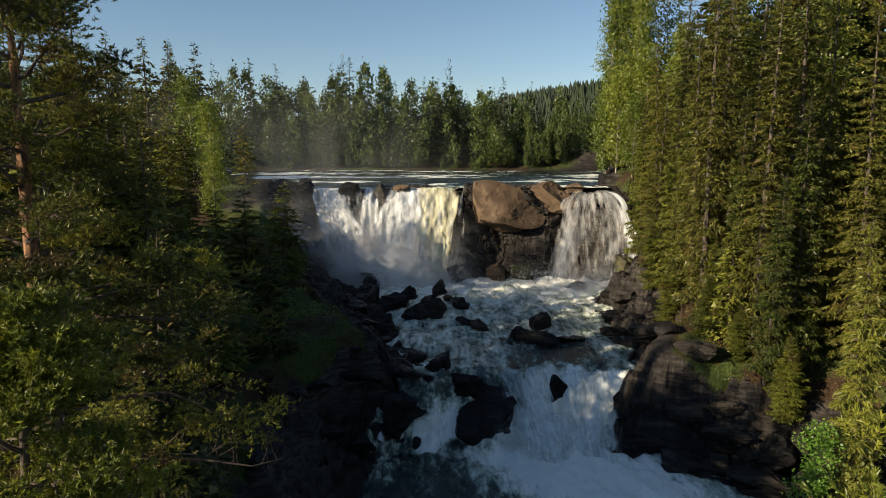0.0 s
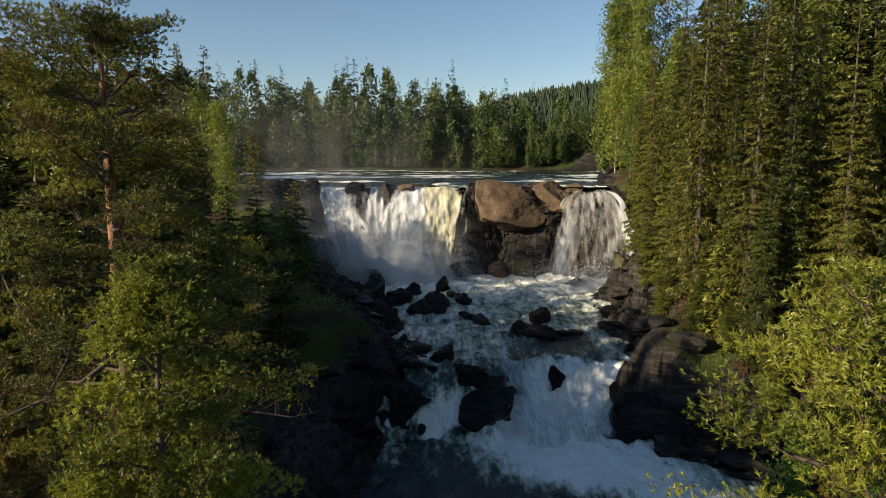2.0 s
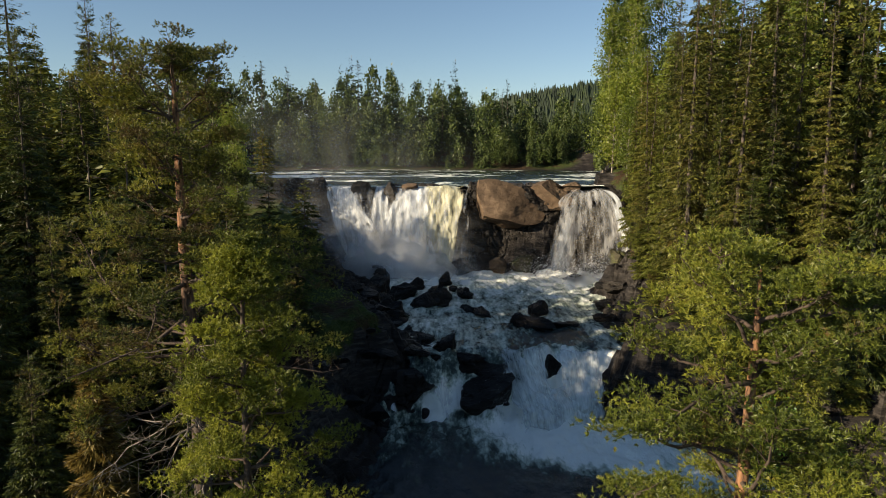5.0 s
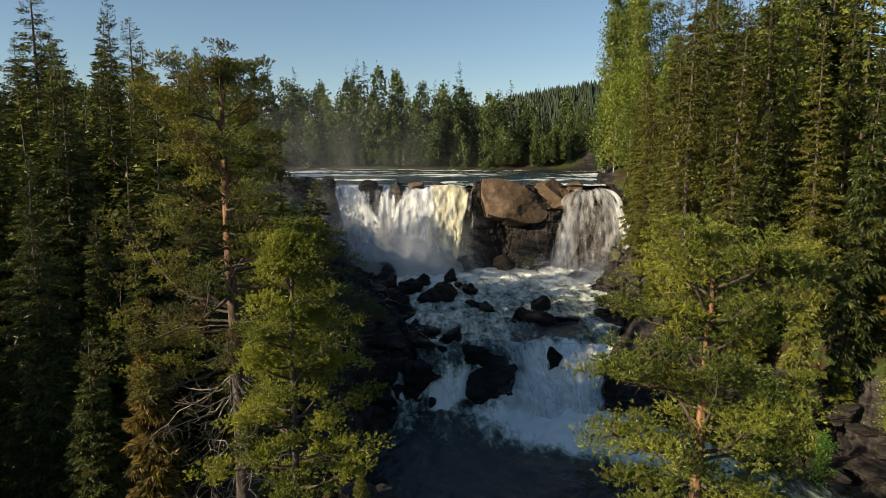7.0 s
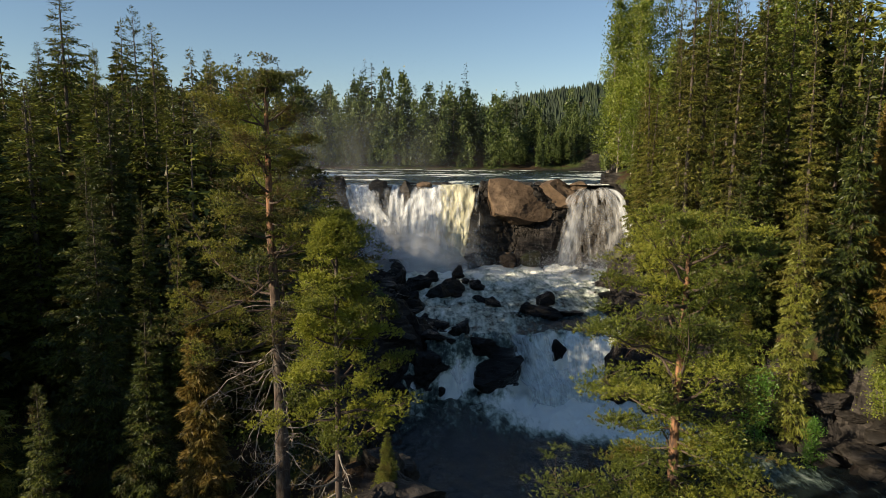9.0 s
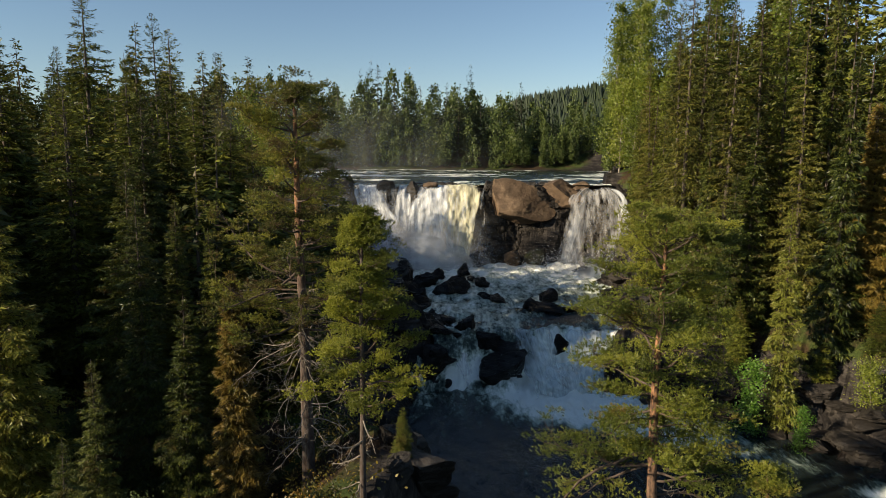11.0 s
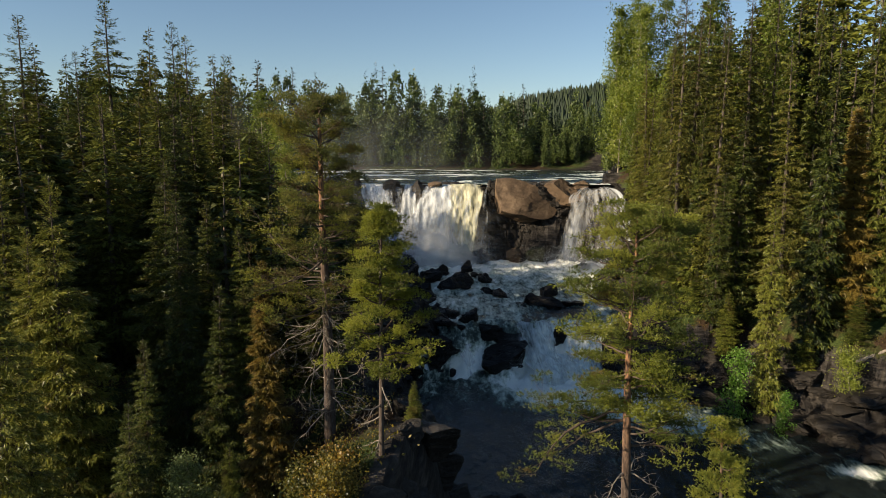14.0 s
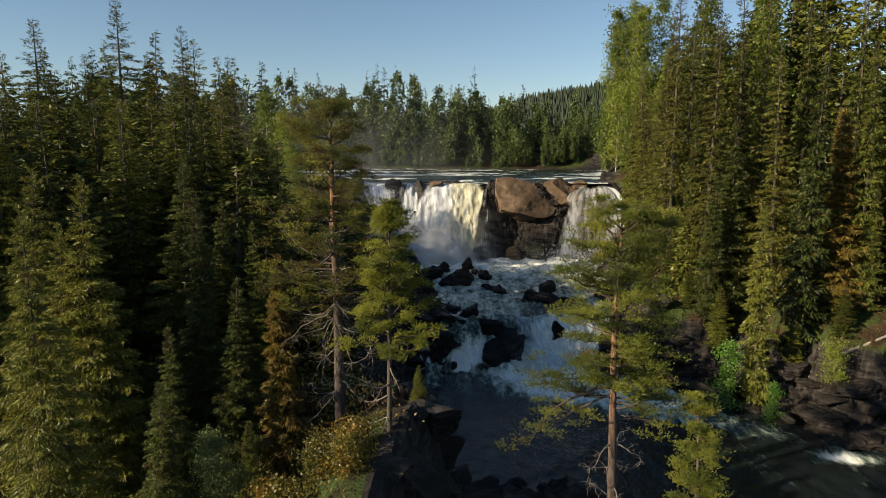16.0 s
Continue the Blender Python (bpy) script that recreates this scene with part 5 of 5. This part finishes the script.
wood_fill(26, 5, (27, 75), (104, 180), (17, 26), 3.4, lambda x, y: dry_land(x, y, 4.5))

for x, y, h in [(32.5, 114, 9), (33.5, 120, 11), (37, 127, 10), (40, 133, 12), (44, 140, 10), (47, 145, 13), (52, 151, 11), (60, 155, 13), (36, 116, 14), (43, 129, 15)]:
    again(SP_LOW[1], x, y, ground_z(x, y) + h, rng, 1.6)

# birches and aspens
birch = leafy("tall birch with a pale stem and fresh green leaves", stand(31.6, 119), 51, 33.0, 0.40, 4.4, 34, LEAF_GREEN, BIRCH_BARK, 0.40, 0.36, 13)
aspen = leafy("bright green aspen beside the falls", stand(36.0, 121), 52, 33.5, 0.34, 4.6, 36, LEAF_GREEN, BIRCH_BARK, 0.42, 0.36, 13)
bushy = leafy("bushy green birch leaning over the river's shore", stand(29.6, 110), 57, 17.0, 0.06, 4.4, 40, LEAF_GREEN, BIRCH_BARK, 0.24, 0.34, 10)
for x, y, s, k in [(39.5, 126, 1.0, 0), (29.8, 115.5, 0.88, 1), (33.4, 113.5, 0.95, 0), (34.0, 127, 0.95, 1), (41, 118, 1.0, 1), (30.6, 104, 0.75, 2), (31.6, 99, 0.8, 2), (30.8, 93, 0.62, 2), (28.6, 114.5, 0.8, 2), (30.6, 118.5, 0.85, 2), (33.5, 124, 0.8, 2), (37, 131, 0.7, 2), (41, 138, 0.7, 2), (33.5, 107, 1.1, 2), (37, 101, 1.15, 2), (34.5, 94, 0.9, 2), (30.5, 86, 0.5, 2), (35.6, 77, 1.05, 1), (40.5, 68, 1.0, 0), (-33, 92, 0.8, 2), (-30, 84, 0.6, 2), (-38, 98, 0.9, 2), (-27, 66, 0.5, 2), (-24, 57, 0.4, 2)]:
    copy_thing((birch, aspen, bushy)[k], stand(x, y, 70 * x) @ Matrix.Diagonal((s, s, s, 1)))
sapling = leafy("bright green rowan sapling on the rocky bank", stand(25.6, 41.5), 53, 8.5, 0.12, 2.0, 16, LEAF_BRIGHT, SPRUCE_BARK, 0.12, 0.20, 16, "rowan_sapling")
copy_thing(sapling, stand(28.5, 38.0, 120) @ Matrix.Diagonal((0.6, 0.6, 0.6, 1)))
small_birch = leafy("small pale-stemmed birch among the bank's slabs", stand(35.0, 39.0), 56, 5.5, 0.25, 1.5, 14, LEAF_GREEN, BIRCH_BARK, 0.1, 0.16, 16)
log_line = np.stack([np.linspace(36.5, 42.5, 8), 41.0 - 0.25 * np.linspace(0, 6, 8), np.linspace(0, 0, 8)], 1)
log_line[:, 2] = np.linspace(ground_z(36.5, 41.0) + 0.9, ground_z(42.5, 39.5) + 0.35, 8)
tagged(new("fallen_log", mesh_np("fallen_log", *tube(log_line, np.linspace(0.19, 0.10, 8), 10), DEAD_WOOD, True)), "bleached fallen log lying across the bank's slabs", "log")
near_birch = leafy("pale green birch bush on the near bank", stand(-12.6, 6.0), 54, 5.2, 0.1, 1.6, 24, LEAF_PALE, BIRCH_BARK, 0.1, 0.085, 40, "birch_bush")
for i, (x, y, s) in enumerate([(-7.2, 3.2, 1.0), (-8.4, 1.4, 1.1), (-6.0, 4.6, 0.8), (-5.6, 2.2, 0.9), (-9.6, 4.2, 0.8), (-15.5, 3.0, 1.0), (-17.5, 1.0, 1.1)]):
    if i == 0:
        bush = leafy("golden-green juniper bush on the cliff top", stand(x, y), 55, 1.5, 0.05, 0.9, 10, SHRUB_GOLD, SPRUCE_BARK, 0.05, 0.11, 8, "juniper_bush", 6, "bush", 0.6)
    else:
        copy_thing(bush, stand(x, y, 50 * i) @ Matrix.Diagonal((s, s, s, 1)))


def undergrowth(n, seed, x_range, y_range, mat, label, size, keep):
    """Low leafy growth on the wood's floor: many small clumps."""
    r = np.random.default_rng(seed)
    x, y = r.uniform(*x_range, n * 4), r.uniform(*y_range, n * 4)
    d = -inside_distance(GORGE, x, y)
    z, veg, _ = land(x, y)
    ok = np.flatnonzero((veg > 0.45) & keep(x, y, d))[:n]
    per = 60
    m = len(ok) * per
    s = np.repeat(size * r.uniform(0.5, 1.3, len(ok)), per)
    off = r.normal(size=(m, 3)) * np.array([0.8, 0.8, 0.45]) * s[:, None]
    off[:, 2] = np.abs(off[:, 2])
    P = np.repeat(np.stack([x, y, z], 1)[ok], per, 0) + off
    D = unit(r.normal(size=(m, 3)) + np.array([0, 0, 0.7]))
    ln = s * r.uniform(0.12, 0.28, m)
    V, F = kites(P, D, unit(np.cross(D, r.normal(size=(m, 3)))), ln, ln * 0.55)
    tagged(new("undergrowth", mesh_np("undergrowth", V, F, mat)), label, "undergrowth", kind="stuff")


undergrowth(420, 1, (-32, -2.6), (-4, 22), SHRUB_GOLD, "golden and green bilberry scrub on the near bank", 0.7, lambda x, y, d: d > 2)
undergrowth(420, 2, (-36, -8), (18, 84), LEAF_GREEN, "green scrub on the shaded bank", 0.8, lambda x, y, d: d > 8)
undergrowth(420, 3, (21, 50), (34, 96), SHRUB_GOLD, "olive scrub along the edge of the wood", 0.8, lambda x, y, d: d > 3)

undergrowth(260, 4, (27, 84), (104, 182), LEAF_GREEN, "green scrub along the shore above the falls", 1.5, lambda x, y, d: d > 3)

# ---- far woods ----
def far_wood():
    """The wood on the far shore and the left skyline, as one mass of trees."""
    r = np.random.default_rng(9)
    Vs, Fs, n = {0: [], 1: []}, {0: [], 1: []}, {0: 0, 1: 0}
    protos_s = [spruce_parts(20.0, 3.0, 200 + i, 18, 5, 9, 1.15, 0.5, False, ratio=0.42)[2] for i in range(3)]
    protos_l = []
    for i in range(3):
        c = r.random(40)
        ang, rad = r.uniform(0, 6.28, 40), r.random(40) ** 0.5 * 2.9 * np.sin(np.pi * np.clip(0.12 + 0.83 * c, 0, 1)) ** 0.7
        C = np.stack([rad * np.cos(ang), rad * np.sin(ang), 2.5 + 15.5 * c], 1)
        P = np.repeat(C, 14, 0) + r.normal(size=(560, 3)) * np.array([0.62, 0.62, 0.75])
        P[:, 2] = np.abs(P[:, 2] - 0.3) + 0.3
        D = unit(r.normal(size=(560, 3)) + np.array([0, 0, 0.4]))
        protos_l.append(spikes(P, D, unit(np.cross(D, r.normal(size=(560, 3)))), r.uniform(0.6, 1.1, 560), r.uniform(0.45, 0.85, 560)))
    spots = []
    for _ in range(360):
        x, back = r.uniform(-150, 130), r.random()
        y = 189.2 + 40 * back ** 1.3 + 0.12 * max(0, x - 20)
        rise = 1.0 - 0.30 * float(smooth(-5, 45, np.array(x)))
        spots.append((x, y, (0.66 + 0.5 * back * r.uniform(0.7, 1.15)) * rise))
    for _ in range(150):
        t = r.random()
        if t < 0.72:
            x = r.uniform(-150, 60)
            spots.append((x, float(np.interp(x, [-150, -80, 30, 60], [192, 189.6, 189.6, 199.0])) + r.uniform(0, 1.2), r.uniform(0.2, 0.4)))
        else:
            q = r.random()
            spots.append((27.5 + 50 * q ** 1.2, float(np.interp(27.5 + 50 * q ** 1.2, [27, 31, 46, 90], [110, 126, 149, 171])) - 1.0, r.uniform(0.25, 0.6)))
    for _ in range(110):
        x = r.uniform(15, 90)
        spots.append((x, float(np.interp(x, [15, 30, 60, 260], [189.6, 190.2, 200.2, 240])) + r.uniform(0.3, 14), r.uniform(0.3, 0.6)))
    for x, y, s in spots:
        leafy_one = r.random() < (0.72 if s > 0.5 else 0.9)
        V, F = (protos_l if leafy_one else protos_s)[r.integers(0, 3)]
        k = int(leafy_one)
        a = r.uniform(0, 6.28)
        R = np.array([[math.cos(a), -math.sin(a), 0], [math.sin(a), math.cos(a), 0], [0, 0, 1]])
        h = s * r.uniform(0.9, 1.25) * (1.0 if leafy_one else 1.1)
        Vs[k].append((V * np.array([s, s, h])) @ R.T + np.array([x, y, ground_z(x, y) - 0.3]))
        Fs[k].append(F + n[k])
        n[k] += len(V)
    for k, (mat, label) in enumerate(((FAR_SPRUCE, "dark spruce wood along the far shore"), (FAR_GREEN, "mixed leafy wood along the far shore"))):
        tagged(new("far_wood", mesh_np("far_wood", np.concatenate(Vs[k]), np.concatenate(Fs[k]), mat)), label, "wood", kind="stuff")


far_wood()
far_spruce = spruce("dark spruce standing above the far wood", stand(-60.5, 206), 61, 60.5 - ground_z(-60.5, 206), 3.9, FAR_SPRUCE, "low")
for x, y, top in [(-52, 207, 59), (-28.8, 206, 61), (-25, 211, 56), (-2.2, 206, 54.5), (-6.5, 207, 55), (20, 207, 55), (17.5, 208, 52), (6, 209, 51.5), (-82, 202, 54), (-76, 207, 53), (-104, 192, 56), (-44, 209, 55), (-15, 208, 54)]:
    again(far_spruce, x, y, top, rng, 0.95)


def hill_wood():
    """Conifers on the distant hill, each a small ragged cone."""
    r = np.random.default_rng(15)
    n = 8000
    x, y = r.uniform(-250, 800, n), r.uniform(420, 1150, n)
    z = land(x, y)[0]
    h, w = r.uniform(9, 19, n), r.uniform(2.5, 4.5, n)
    ang = np.linspace(0, 2 * math.pi, 5, endpoint=False)
    ring = np.stack([np.cos(ang), np.sin(ang)], 1)
    base = np.stack([x[:, None] + ring[None, :, 0] * w[:, None], y[:, None] + ring[None, :, 1] * w[:, None], np.repeat(z[:, None], 5, 1)], 2)
    V = np.concatenate([base, np.stack([x, y, z + h], 1)[:, None]], 1).reshape(-1, 3)
    b = np.arange(n)[:, None, None] * 6
    i = np.arange(5)
    F = (b + np.stack([i, (i + 1) % 5, np.full(5, 5)], 1)[None]).reshape(-1, 3)
    tagged(new("hill_wood", mesh_np("hill_wood", V, F, FAR_SPRUCE)), "wooded hill in the distance", "wood", kind="stuff")


hill_wood()
